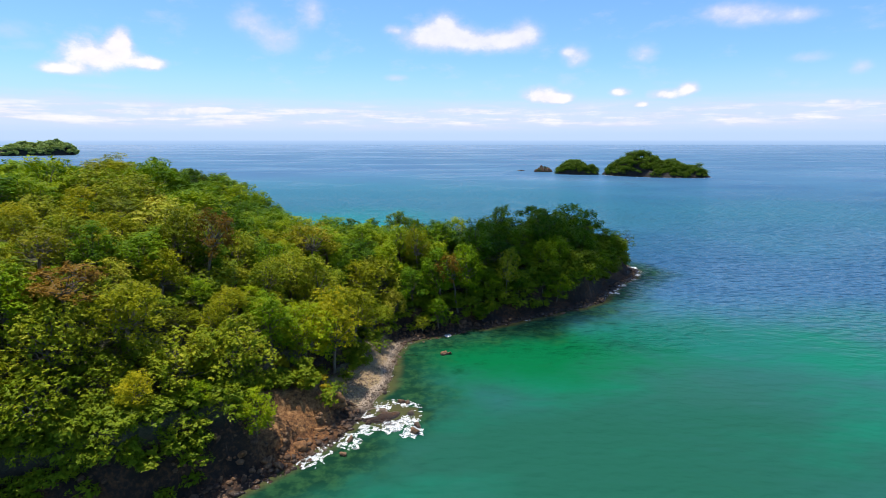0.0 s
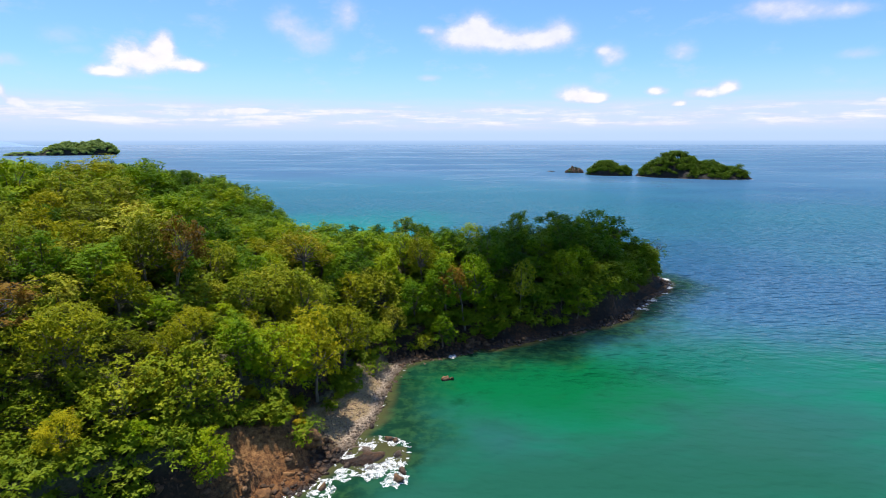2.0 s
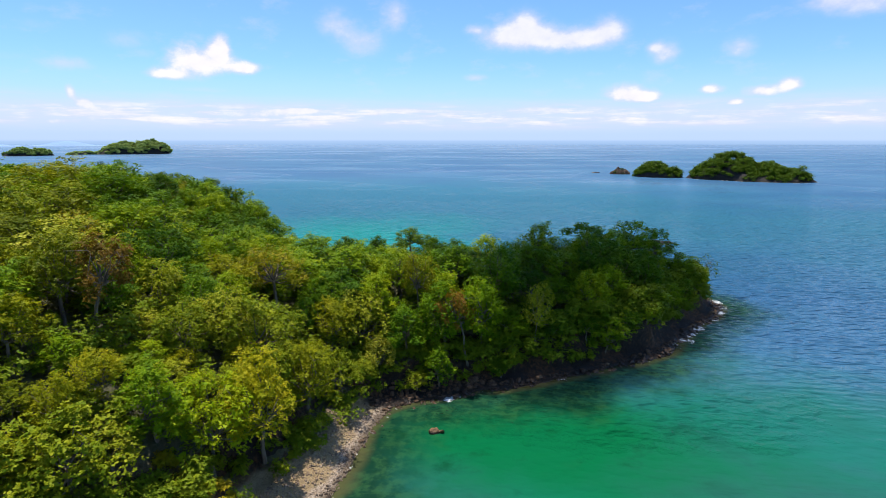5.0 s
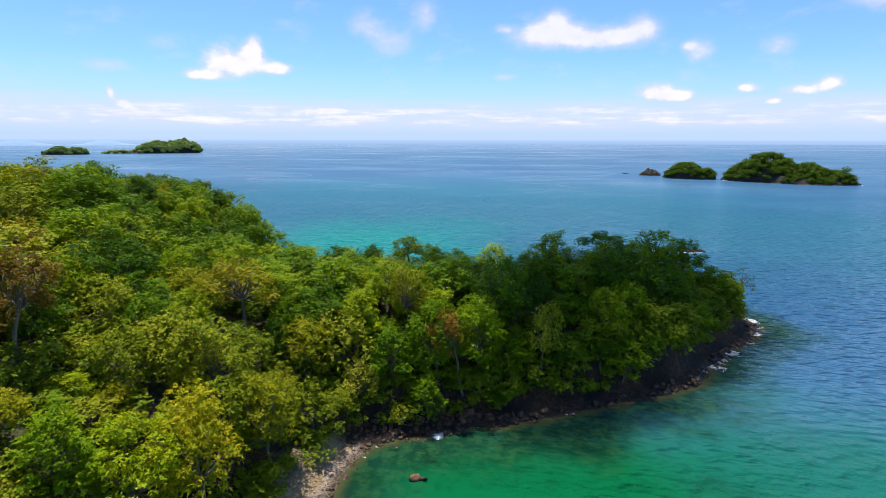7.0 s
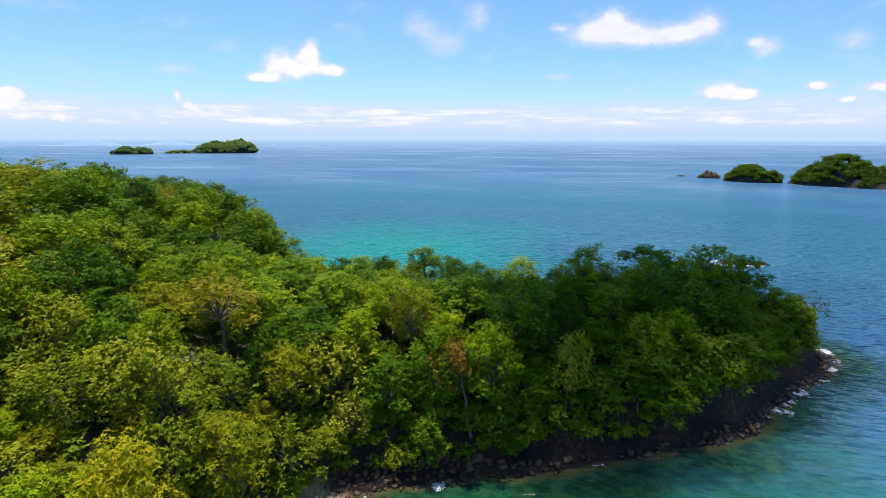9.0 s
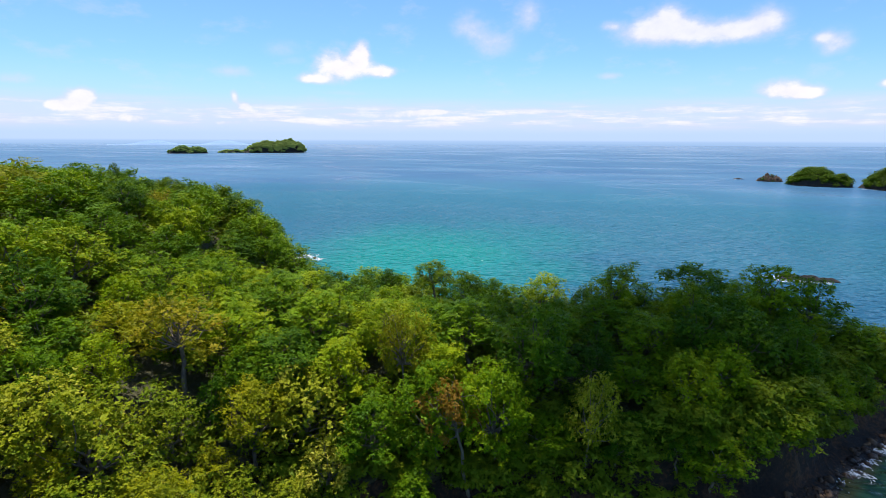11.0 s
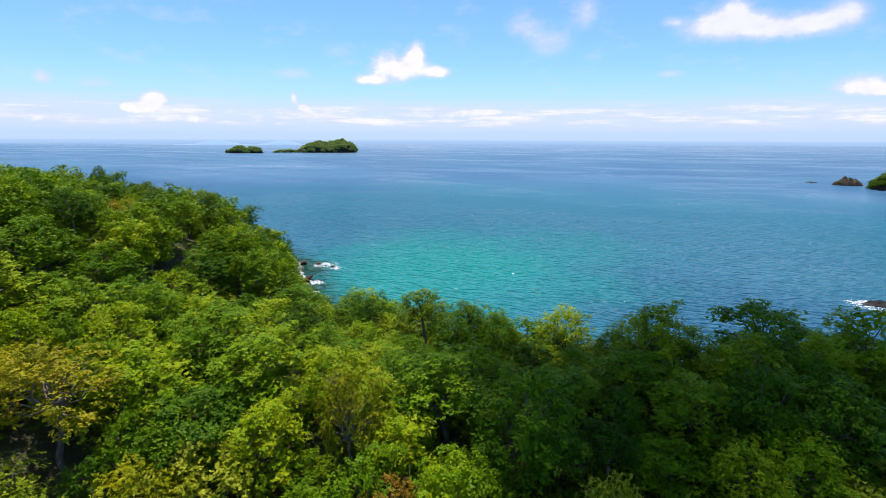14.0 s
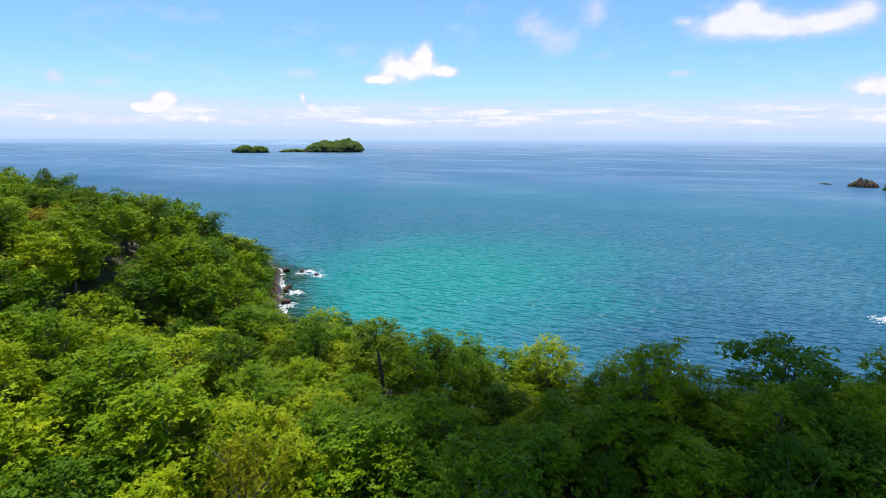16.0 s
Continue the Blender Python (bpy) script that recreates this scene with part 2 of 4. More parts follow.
def blob(n, at, x, y, rx, ry, wob, soft=0.6):
    """1 inside an oval of the plan with a ragged rim, falling to 0 outside."""
    dx = n.math("DIVIDE", n.math("SUBTRACT", at.outputs[0], x), rx)
    dy = n.math("DIVIDE", n.math("SUBTRACT", at.outputs[1], y), ry)
    r = n.math("SQRT", n.math("ADD", n.math("MULTIPLY", dx, dx), n.math("MULTIPLY", dy, dy)))
    return n.step(n.math("ADD", r, n.math("MULTIPLY", n.math("SUBTRACT", wob, 0.5), 1.4)), 1.0 + soft, 1.0 - soft)


def ground_material():
    """Forest floor, brown and orange bluff rock where it is steep, gravel along the beach."""
    m, n, b, out = material("island_ground")
    geo = n.add("ShaderNodeNewGeometry")
    place = geo.outputs["Position"]
    at = n.add("ShaderNodeSeparateXYZ")
    n.link(place, at.inputs[0])
    slope = n.add("ShaderNodeSeparateXYZ")
    n.link(geo.outputs["True Normal"], slope.inputs[0])
    big = n.noise(place, 0.16, 6.0, 0.6)
    grain = n.noise(place, 1.9, 8.0, 0.7)
    fine = n.noise(place, 7.0, 6.0, 0.7)
    rock = n.ramp(n.math("ADD", n.math("MULTIPLY", big, 0.55), n.math("MULTIPLY", grain, 0.45)),
                  (0.38, (0.011, 0.007, 0.004)), (0.50, (0.032, 0.017, 0.008)), (0.59, (0.120, 0.054, 0.018)), (0.70, (0.24, 0.125, 0.05)))
    rust = n.ramp(n.math("ADD", n.math("MULTIPLY", big, 0.35), n.math("MULTIPLY", grain, 0.65)), (0.38, (0.045, 0.020, 0.007)), (0.49, (0.230, 0.098, 0.027)), (0.60, (0.420, 0.215, 0.075)))
    rock = n.mix(blob(n, at, -19.8, 67.5, 5.5, 6.0, big), rock, rust)
    floor = n.ramp(grain, (0.3, (0.045, 0.050, 0.020)), (0.7, (0.125, 0.110, 0.050)))
    gravel = n.ramp(n.math("ADD", n.math("MULTIPLY", fine, 0.6), n.math("MULTIPLY", grain, 0.4)),
                    (0.30, (0.16, 0.105, 0.046)), (0.5, (0.36, 0.25, 0.120)), (0.7, (0.52, 0.39, 0.22)))
    cobble = n.ramp(fine, (0.32, (0.12, 0.080, 0.050)), (0.5, (0.42, 0.31, 0.21)), (0.66, (0.68, 0.56, 0.43)))
    gravel = n.mix(n.step(n.math("ADD", at.outputs[2], n.math("MULTIPLY", big, 0.5)), 0.95, 0.65), gravel, cobble)
    col = n.mix(n.math("MAXIMUM", n.step(slope.outputs[2], 0.62, 0.80), n.step(at.outputs[2], 6.5, 9.0)), rock, n.mix(blob(n, at, -19.8, 67.5, 5.5, 6.0, big), floor, rust))
    # the gravel beach lies in the bay
    off = n.math("ABSOLUTE", n.math("SUBTRACT", at.outputs[1], 90.0))
    bay = n.math("MULTIPLY", n.step(off, 15.0, 12.5), n.step(at.outputs[0], -24.0, -21.0))
    flat = n.math("MULTIPLY", bay, n.step(n.math("ADD", at.outputs[2], n.math("MULTIPLY", big, 1.5)), 3.4, 2.4))
    shelf = n.step(n.math("ADD", at.outputs[2], n.math("MULTIPLY", grain, 1.2)), 2.5, 1.7)
    col = n.mix(shelf, col, n.mix(1.0, rock, (0.80, 0.72, 0.62), "MULTIPLY"))
    col = n.mix(flat, col, gravel)
    dry = n.step(n.math("ADD", at.outputs[2], n.math("MULTIPLY", n.math("SUBTRACT", big, 0.5), 0.6)), 0.08, 0.45)
    col = n.mix(dry, n.mix(1.0, col, (0.42, 0.40, 0.38), "MULTIPLY"), col)
    n.put(b.inputs["Base Color"], col)
    n.put(b.inputs["Roughness"], n.math("ADD", 0.4, n.math("MULTIPLY", dry, 0.5)))
    bump = n.add("ShaderNodeBump")
    bump.inputs["Distance"].default_value = 0.5
    n.link(n.math("ADD", grain, n.math("MULTIPLY", fine, 0.4)), bump.inputs["Height"])
    n.link(bump.outputs[0], b.inputs["Normal"])
    return m


GROUND = ground_material()


def sea_material():
    """Sea water: emerald over sand in the bay, turquoise in the far cove, deep blue beyond; ripples at three sizes."""
    m, n, b, out = material("sea_water")
    place = n.add("ShaderNodeNewGeometry").outputs["Position"]
    at = n.add("ShaderNodeSeparateXYZ")
    n.link(place, at.inputs[0])
    wob = n.noise(place, 0.018, 5.0, 0.55)
    mott = n.noise(place, 0.07, 6.0, 0.62)
    streak = n.noise(place, 0.006, 4.0, 0.55, (1.0, 1.7, 1.0))
    soft = n.noise(place, 0.028, 3.0, 0.5)
    deep = n.mix(n.step(streak, 0.38, 0.64), (0.033, 0.104, 0.197), (0.046, 0.134, 0.223))
    col = n.mix(n.math("MULTIPLY", blob(n, at, -70, 400, 230, 190, wob), 0.8), deep, (0.029, 0.139, 0.197))
    col = n.mix(n.math("MULTIPLY", blob(n, at, 20, 215, 60, 42, wob), 0.8), col, (0.018, 0.085, 0.154))
    col = n.mix(n.math("MULTIPLY", blob(n, at, 150, 300, 150, 70, wob), 0.6), col, (0.032, 0.143, 0.202))
    col = n.mix(blob(n, at, -56, 225, 46, 75, wob, 0.8), col, (0.012, 0.211, 0.197))
    col = n.mix(blob(n, at, 62, 88, 75, 38, wob), col, (0.026, 0.113, 0.113))
    col = n.mix(blob(n, at, 10, 60, 60, 32, wob), col, (0.012, 0.081, 0.051))
    bay = blob(n, at, 30, 88, 95, 40, wob)
    warp = n.noise(place, 0.022, 5.0, 0.58, (0.8, 1.5, 1.0))
    col = n.mix(n.math("MULTIPLY", n.step(warp, 0.47, 0.66), n.math("MULTIPLY", bay, 0.85)), col, (0.006, 0.137, 0.081))
    col = n.mix(n.math("MULTIPLY", n.step(soft, 0.52, 0.68), n.math("MULTIPLY", bay, 0.7)), col, (0.022, 0.089, 0.071))
    col = n.mix(n.math("MULTIPLY", blob(n, at, 45, 108, 26, 11, mott, 0.8), 0.7), col, (0.005, 0.125, 0.092))
    col = n.mix(n.math("MULTIPLY", blob(n, at, 12, 99, 30, 14, mott, 0.7), 1.0), col, (0.002, 0.105, 0.034))
    col = n.mix(n.math("MULTIPLY", n.step(mott, 0.52, 0.64), n.math("MULTIPLY", blob(n, at, 4, 101, 30, 16, wob), 0.8)), col, (0.002, 0.039, 0.010))
    # the sea floor shows along the shore, darkened to paint in the headland's reflection
    depth = n.add("ShaderNodeAttribute", attribute_name="depth").outputs["Fac"]
    bed_reflection = n.step(n.math("ADD", depth, n.math("MULTIPLY", n.math("SUBTRACT", mott, 0.5), 9.0)), 5.0, 0.6)
    col = n.mix(n.math("MULTIPLY", bed_reflection, 0.90), col, n.mix(n.step(n.noise(place, 0.5, 5.0, 0.65), 0.42, 0.62), (0.006, 0.026, 0.013), (0.020, 0.062, 0.022)))
    wading = n.step(n.math("ADD", depth, n.math("MULTIPLY", n.math("SUBTRACT", mott, 0.5), 0.8)), 0.75, 0.1)
    col = n.mix(n.math("MULTIPLY", wading, 0.85), col, (0.070, 0.066, 0.026))
    slick = n.noise(place, 0.0026, 4.0, 0.55, (1.0, 1.9, 1.0))
    line = n.noise(place, 0.0042, 5.0, 0.5, (0.8, 1.25, 1.0))
    line = n.math("MULTIPLY", n.step(n.math("ABSOLUTE", n.math("SUBTRACT", line, 0.5)), 0.022, 0.0), n.step(at.outputs[1], 230.0, 330.0))
    swell = n.noise(place, 0.13, 1.0, 0.4, (0.8, 1.5, 1.0))
    chop = n.noise(place, 0.36, 1.6, 0.45, (0.8, 1.5, 1.0))
    ripple = n.noise(place, 2.6, 3.0, 0.6, (1.0, 1.3, 1.0))
    calm = n.math("SUBTRACT", 1.0, n.math("MULTIPLY", blob(n, at, 30, 80, 80, 55, wob), 0.84))
    offshore = n.step(at.outputs[1], 240.0, 620.0)
    rough_sea = n.math("MULTIPLY", calm, n.math("SUBTRACT", 1.0, n.math("MULTIPLY", offshore, 0.93)))
    distant = n.step(at.outputs[1], 600.0, 3600.0)
    h = n.math("MULTIPLY", n.math("MAXIMUM", rough_sea, n.math("MULTIPLY", blob(n, at, 24, 112, 34, 12, mott), 0.7)), n.math("ADD", n.math("MULTIPLY", swell, 0.9), n.math("ADD", n.math("MULTIPLY", chop, 1.9), n.math("MULTIPLY", ripple, 0.07))))
    bump = n.add("ShaderNodeBump")
    bump.inputs["Distance"].default_value = 2.1
    bump.inputs["Strength"].default_value = 1.0
    n.link(h, bump.inputs["Height"])
    body, mirror, both = n.add("ShaderNodeBsdfDiffuse"), n.add("ShaderNodeBsdfGlossy"), n.add("ShaderNodeMixShader")
    n.put(body.inputs["Color"], col)
    n.put(mirror.inputs["Roughness"], n.math("ADD", 0.08, n.math("MULTIPLY", offshore, 0.17)))
    rim = n.add("ShaderNodeFresnel")
    rim.inputs["IOR"].default_value = 1.33
    for node in (body, rim):
        n.link(bump.outputs[0], node.inputs["Normal"])
    # only the gentler slopes of the waves face the low sky
    gentle = n.add("ShaderNodeBump")
    gentle.inputs["Distance"].default_value, gentle.inputs["Strength"].default_value = 1.1, 0.7
    n.link(h, gentle.inputs["Height"])
    n.link(gentle.outputs[0], mirror.inputs["Normal"])
    # waves tilt away at low angles, so the mirror stays weak; it is stronger on calm slicks
    gloss = n.math("MULTIPLY", n.math("MULTIPLY", rim.outputs[0], n.math("ADD", 0.10, n.math("MULTIPLY", calm, 0.90))), n.math("ADD", n.math("ADD", n.math("SUBTRACT", 0.44, n.math("MULTIPLY", offshore, 0.16)), n.math("MULTIPLY", distant, 0.32)), n.math("ADD", n.math("MULTIPLY", n.step(slick, 0.48, 0.66), 0.24), n.math("MULTIPLY", line, 0.16))))
    n.put(both.inputs[0], gloss)
    n.link(body.outputs[0], both.inputs[1])
    n.link(mirror.outputs[0], both.inputs[2])
    n.link(both.outputs[0], out.inputs[0])
    return m


SEA = sea_material()


def plain(name, colour, rough, vary=0.25, scale=1.5):
    m, n, b, out = material(name)
    place = n.add("ShaderNodeNewGeometry").outputs["Position"]
    f = n.noise(place, scale, 6.0, 0.65)
    lo = tuple(c * (1 - vary) for c in colour)
    hi = tuple(min(0.95, c * (1 + vary)) for c in colour)
    n.put(b.inputs["Base Color"], n.ramp(f, (0.3, lo), (0.7, hi)))
    b.inputs["Roughness"].default_value = rough
    return m


FOAM = plain("sea_foam", (0.78, 0.80, 0.80), 0.75, 0.12, 2.5)
fz = FOAM.node_tree
froth = [q for q in fz.nodes if q.type == "BSDF_PRINCIPLED"][0]
bubbles = fz.nodes.new("ShaderNodeTexNoise")
bubbles.inputs["Scale"].default_value, bubbles.inputs["Detail"].default_value = 1.6, 7.0
spot_at = fz.nodes.new("ShaderNodeNewGeometry")
fz.links.new(spot_at.outputs["Position"], bubbles.inputs["Vector"])
holes = fz.nodes.new("ShaderNodeMapRange")
holes.inputs["From Min"].default_value, holes.inputs["From Max"].default_value = 0.40, 0.62
holes.inputs["To Min"].default_value, holes.inputs["To Max"].default_value = 0.25, 0.95
fz.links.new(bubbles.outputs["Fac"], holes.inputs["Value"])
fz.links.new(holes.outputs[0], froth.inputs["Alpha"])
CLOUD = plain("cloud_white", (0.85, 0.86, 0.88), 1.0, 0.05, 0.02)
# distance haze painted into the hills' base colour
HAZE_HILL = plain("hazy_hill", (0.20, 0.30, 0.48), 1.0, 0.05, 0.004)

cloud_nodes = Nodes(CLOUD.node_tree)
vapour, gap_ = cloud_nodes.add("ShaderNodeBsdfDiffuse"), cloud_nodes.add("ShaderNodeBsdfTransparent")
vapour.inputs[0].default_value = (0.88, 0.89, 0.91, 1)
blend = cloud_nodes.add("ShaderNodeMixShader")
blend.inputs[0].default_value = 0.72
cloud_nodes.link(vapour.outputs[0], blend.inputs[1])
cloud_nodes.link(gap_.outputs[0], blend.inputs[2])
cloud_nodes.link(blend.outputs[0], cloud_nodes.add("ShaderNodeOutputMaterial").inputs[0])

# ---- the plan of the island ----
COAST = np.array([(-25, 55.7), (-20, 60.8), (-18, 62.6), (-15.6, 67.8), (-13, 72), (-11.0, 77.5), (-9.4, 83.0), (-9.3, 91.5), (-8.8, 99.0), (-7.4, 104.2), (-3, 107.5), (2, 110), (11, 114.6),
                  (20.5, 119.5), (29.5, 125), (40, 133), (50.5, 149), (58.5, 159), (62, 168), (60, 175), (48, 177), (30, 173), (8, 167), (-14, 166), (-36, 168),
                  (-56, 176), (-75, 192), (-86, 203), (-104, 222), (-140, 240), (-200, 235), (-235, 150), (-215, 60), (-150, 15), (-80, 28), (-45, 44), (-33, 49)], float)
TABLE = np.random.RandomState(5).rand(256, 256)


def lattice(x, y):
    """Smooth noise from 0 to 1 over the plan, one wave about 1 wide."""
    xi, yi = np.floor(x).astype(int), np.floor(y).astype(int)
    u, v = x - xi, y - yi
    u, v = u * u * (3 - 2 * u), v * v * (3 - 2 * v)
    a, b = TABLE[xi % 256, yi % 256], TABLE[(xi + 1) % 256, yi % 256]
    c, d = TABLE[xi % 256, (yi + 1) % 256], TABLE[(xi + 1) % 256, (yi + 1) % 256]
    return (a * (1 - u) + b * u) * (1 - v) + (c * (1 - u) + d * u) * v


def inland(x, y):
    """Metres from the waterline, minus out at sea."""
    px, py = np.ravel(x).astype(float), np.ravel(y).astype(float)
    best, inside = np.full(px.shape, 1e9), np.zeros(px.shape, bool)
    for (ax, ay), (bx, by) in zip(COAST, np.roll(COAST, -1, 0)):
        ex, ey = bx - ax, by - ay
        k = np.clip(((px - ax) * ex + (py - ay) * ey) / (ex * ex + ey * ey), 0, 1)
        best = np.minimum(best, (px - ax - k * ex) ** 2 + (py - ay - k * ey) ** 2)
        cross = (ay > py) != (by > py)
        inside ^= cross & (px < ax + (py - ay) * ex / (ey if ey else 1e-9))
    return (np.where(inside, 1, -1) * np.sqrt(best)).reshape(np.shape(x))


def beachy(x, y):
    """1 along the gravel beach of the bay, 0 elsewhere."""
    return np.clip((15 - np.abs(y - 90)) / 4, 0, 1) * np.clip((x + 25) / 4, 0, 1) * np.clip((-4 - x) / 5, 0, 1)


def cove_width(x, y):
    """Extra width of the beach at its broad end."""
    return 5.5 * np.exp(-((y - 81.5) / 4.5) ** 2) * np.clip((x + 26) / 4, 0, 1) * np.clip((-4 - x) / 5, 0, 1)


def canopy(x, y, d=None):
    """Height of the tree tops over the sea."""
    d = inland(x, y) if d is None else d
    ramp = lambda v: 1 / (1 + np.exp(-np.clip(v, -40, 40)))
    cap = 21 + 14 * ramp(-(x + 50.5) / 13.6) + 2.5 * ramp(-(x + 102) / 7) - 3.5 * ramp((y - 153) / 5) * ramp(-(x + 62) / 7) - 9.9 * np.exp(-(((x + 36.6) / 12.4) ** 2 + ((y - 142.8) / 12.4) ** 2)) + 2.8 * np.exp(-((x - 28) / 14) ** 2)
    cap = cap - 2.8 * np.exp(-((x - 2) / 7) ** 2 - ((y - 147) / 11) ** 2) + 2.4 * np.exp(-((x + 62) / 14) ** 2) - 1.7 * ramp(-(x + 92) / 6) - 3.6 * ramp((y - 167) / 5) * ramp(-(x + 108) / 6)
    east = ramp((x + 9) / 4)
    north = ramp((y - 169.8) / 8) * ramp(-(x + 30) / 8)
    s = (8.2 + 24.4 * north) * (1 - east) + 7.6 * east - 2.2 * np.exp(-((x - 2) / 7) ** 2)
    return cap * (1 - np.exp(-(np.maximum(d, 0) / s) ** 1.1)) + (9.0 * np.exp(-((x + 79) / 9) ** 2 - ((y - 185) / 9) ** 2) + 8.0 * np.exp(-((x + 72) / 11) ** 2 - ((y - 170) / 8) ** 2) + 5.0 * np.exp(-((x + 72) / 6) ** 2 - ((y - 178) / 6) ** 2)) * np.clip(d / 4, 0, 1)


def oval(x, y, cx, cy, rx, ry, turn):
    """1 at the middle of an oval of the plan, 0 at its rim, minus outside."""
    c, k = math.cos(math.radians(turn)), math.sin(math.radians(turn))
    u, v = (x - cx) * c + (y - cy) * k, -(x - cx) * k + (y - cy) * c
    return 1 - np.sqrt((u / rx) ** 2 + (v / ry) ** 2)


def height(x, y):
    """Height of the ground over the sea."""
    x, y = np.asarray(x, float), np.asarray(y, float)
    d = inland(x, y) + 1.6 * (lattice(x / 5, y / 5) - 0.5) + 0.8 * (lattice(x / 1.9, y / 1.9) - 0.5)
    sand = beachy(x, y)
    shelf = np.where(d < 0, 0.35 * d, np.minimum(0.30 * d, 1.2))
    foot = 3.2 + 0.6 * sand + cove_width(x, y)
    tallb = np.clip((72 - y) / 8, 0, 1) * np.clip((x + 70) / 20, 0, 1)
    point = np.clip((x - 8) / 14, 0, 1) * np.clip((172 - y) / 10, 0, 1)
    bluff = (4.2 + 2.6 * point + 4.0 * tallb - 2.4 * sand + 2.5 * (lattice(x / 9 + 40, y / 9) - 0.5)) * np.clip((d - foot) / 2.2, 0, 1) ** 0.7
    hill = np.maximum(canopy(x, y, d - 2.0) - 8.5, 0)
    slab = 0.20 - 0.3 * (((x + 8.4) / 4.4) ** 2 + ((y - 75.3) / 3.6) ** 2) ** 2 + 0.75 * (lattice(x / 1.5, y / 1.5) - 0.62) + 0.3 * (lattice(x / 0.9, y / 0.9 + 5) - 0.5)
    shelf = np.maximum(shelf, np.where(slab > -1.0, slab, -9.0))
    rough = 0.9 * (lattice(x / 2.3, y / 2.3 + 9) - 0.5) * np.clip(d / 4, 0.15, 1)
    z = np.maximum(shelf, -6) + np.maximum(bluff, hill * np.clip((d - foot) / 5, 0, 1)) + rough
    # a ledge slopes down to the water under a nose of rock
    ledge = np.clip(oval(x, y, -20.6, 66.6, 6.6, 4.6, 50) * 3, 0, 1)
    z = z + (np.minimum(z, 0.35 + 0.50 * np.maximum(d, 0) + 1.6 * rough) - z) * ledge
    nose = np.clip(oval(x, y, -20.0, 73.6, 5.0, 2.2, -2) * 3.2, 0, 1) ** 0.45
    return np.where(nose > 0.02, np.maximum(z, nose * (2.2 + 1.0 * rough)), z)


# ---- building helpers ----
def mesh_of(name, verts, faces, materials=(), smooth=False):
    """A mesh from arrays: verts n x 3, faces m x 3 or m x 4."""
    me = bpy.data.meshes.new(name)
    verts, faces = np.asarray(verts, np.float32), np.asarray(faces, np.int32)
    k = faces.shape[1]
    me.vertices.add(len(verts))
    me.vertices.foreach_set("co", verts.ravel())
    me.loops.add(faces.size)
    me.loops.foreach_set("vertex_index", faces.ravel())
    me.polygons.add(len(faces))
    me.polygons.foreach_set("loop_start", np.arange(0, faces.size, k, dtype=np.int32))
    if smooth:
        me.polygons.foreach_set("use_smooth", np.ones(len(faces), bool))
    for m in materials:
        me.materials.append(m)
    me.update(calc_edges=True)
    me.validate()
    return me


def grid_faces(nx, ny):
    i = np.arange(nx * ny).reshape(nx, ny)
    return np.stack([i[:-1, :-1], i[1:, :-1], i[1:, 1:], i[:-1, 1:]], -1).reshape(-1, 4)


def child(name, me, parent, label=""):
    ob = new(name, me)
    ob.parent = parent
    return tagged(ob, label)


def unit(v):
    return v / np.maximum(np.linalg.norm(v, axis=-1, keepdims=True), 1e-9)


def leaves(rng, lobes, tufts, size, each=7, shell=0.22, up=0.35, kite=False, inside=(), loose=0.45):
    """Rosettes of leaf blades over the outside of the lobes, rows of x, y, z, rx, ry, rz, with larger sprays inside: points and triangles."""
    lobes = np.asarray(lobes, float)
    inside = np.asarray(inside if len(inside) else lobes, float)
    inner = tufts // 3

    def share(rows, n):
        area = rows[:, 3] * rows[:, 5] + rows[:, 3] * rows[:, 4]
        return rows[rng.choice(len(rows), n, p=area / area.sum())]

    lb = np.concatenate([share(lobes, tufts), share(inside, inner)])
    way = unit(rng.normal(size=(tufts + inner, 3)) + (0, 0, up))
    depth = 1.0 - shell * rng.rand(tufts + inner, 1) ** 1.5 + 0.18 * rng.rand(tufts + inner, 1)
    depth[tufts:] = 0.15 + 0.60 * rng.rand(inner, 1)
    at = lb[:, :3] + way * lb[:, 3:] * depth
    norm = unit(way * 0.6 + (0, 0, 0.75) + rng.normal(size=(tufts + inner, 3)) * 0.25)
    big = np.ones((tufts + inner, 1))
    big[tufts:] = 1.9
    many = np.concatenate([np.full(tufts, each), np.full(inner, 3)])
    at, norm, big = np.repeat(at, many, 0), np.repeat(norm, many, 0), np.repeat(big, many, 0) * size
    n = len(at)
    at = at + rng.normal(size=(n, 3)) * big * (loose, loose, loose * 0.5)
    along = unit(np.cross(norm, rng.normal(size=(n, 3))))
    side = np.cross(norm, along)
    along = unit(along + norm * (rng.rand(n, 1) * 0.8 - 0.30))
    norm = np.cross(side, along)
    ln = big * (0.65 + 0.7 * rng.rand(n, 1))
    wd = ln * (0.50 + 0.24 * rng.rand(n, 1))
    if kite:
        mid = at + along * ln * 0.55
        lift = norm * ln * 0.10
        pts = np.stack([at, mid + side * wd * 0.5 + lift, at + along * ln - norm * ln * 0.12, mid - side * wd * 0.5 + lift], 1)
        f = np.arange(n * 4).reshape(-1, 4)
        return pts.reshape(-1, 3), np.concatenate([f[:, [0, 1, 2]], f[:, [0, 2, 3]]])
    back = at + along * ln * 0.2
    pts = np.stack([back - side * wd * 0.5, back + side * wd * 0.5 - along * ln * 0.25, at + along * ln], 1)
    return pts.reshape(-1, 3), np.arange(n * 3).reshape(-1, 3)


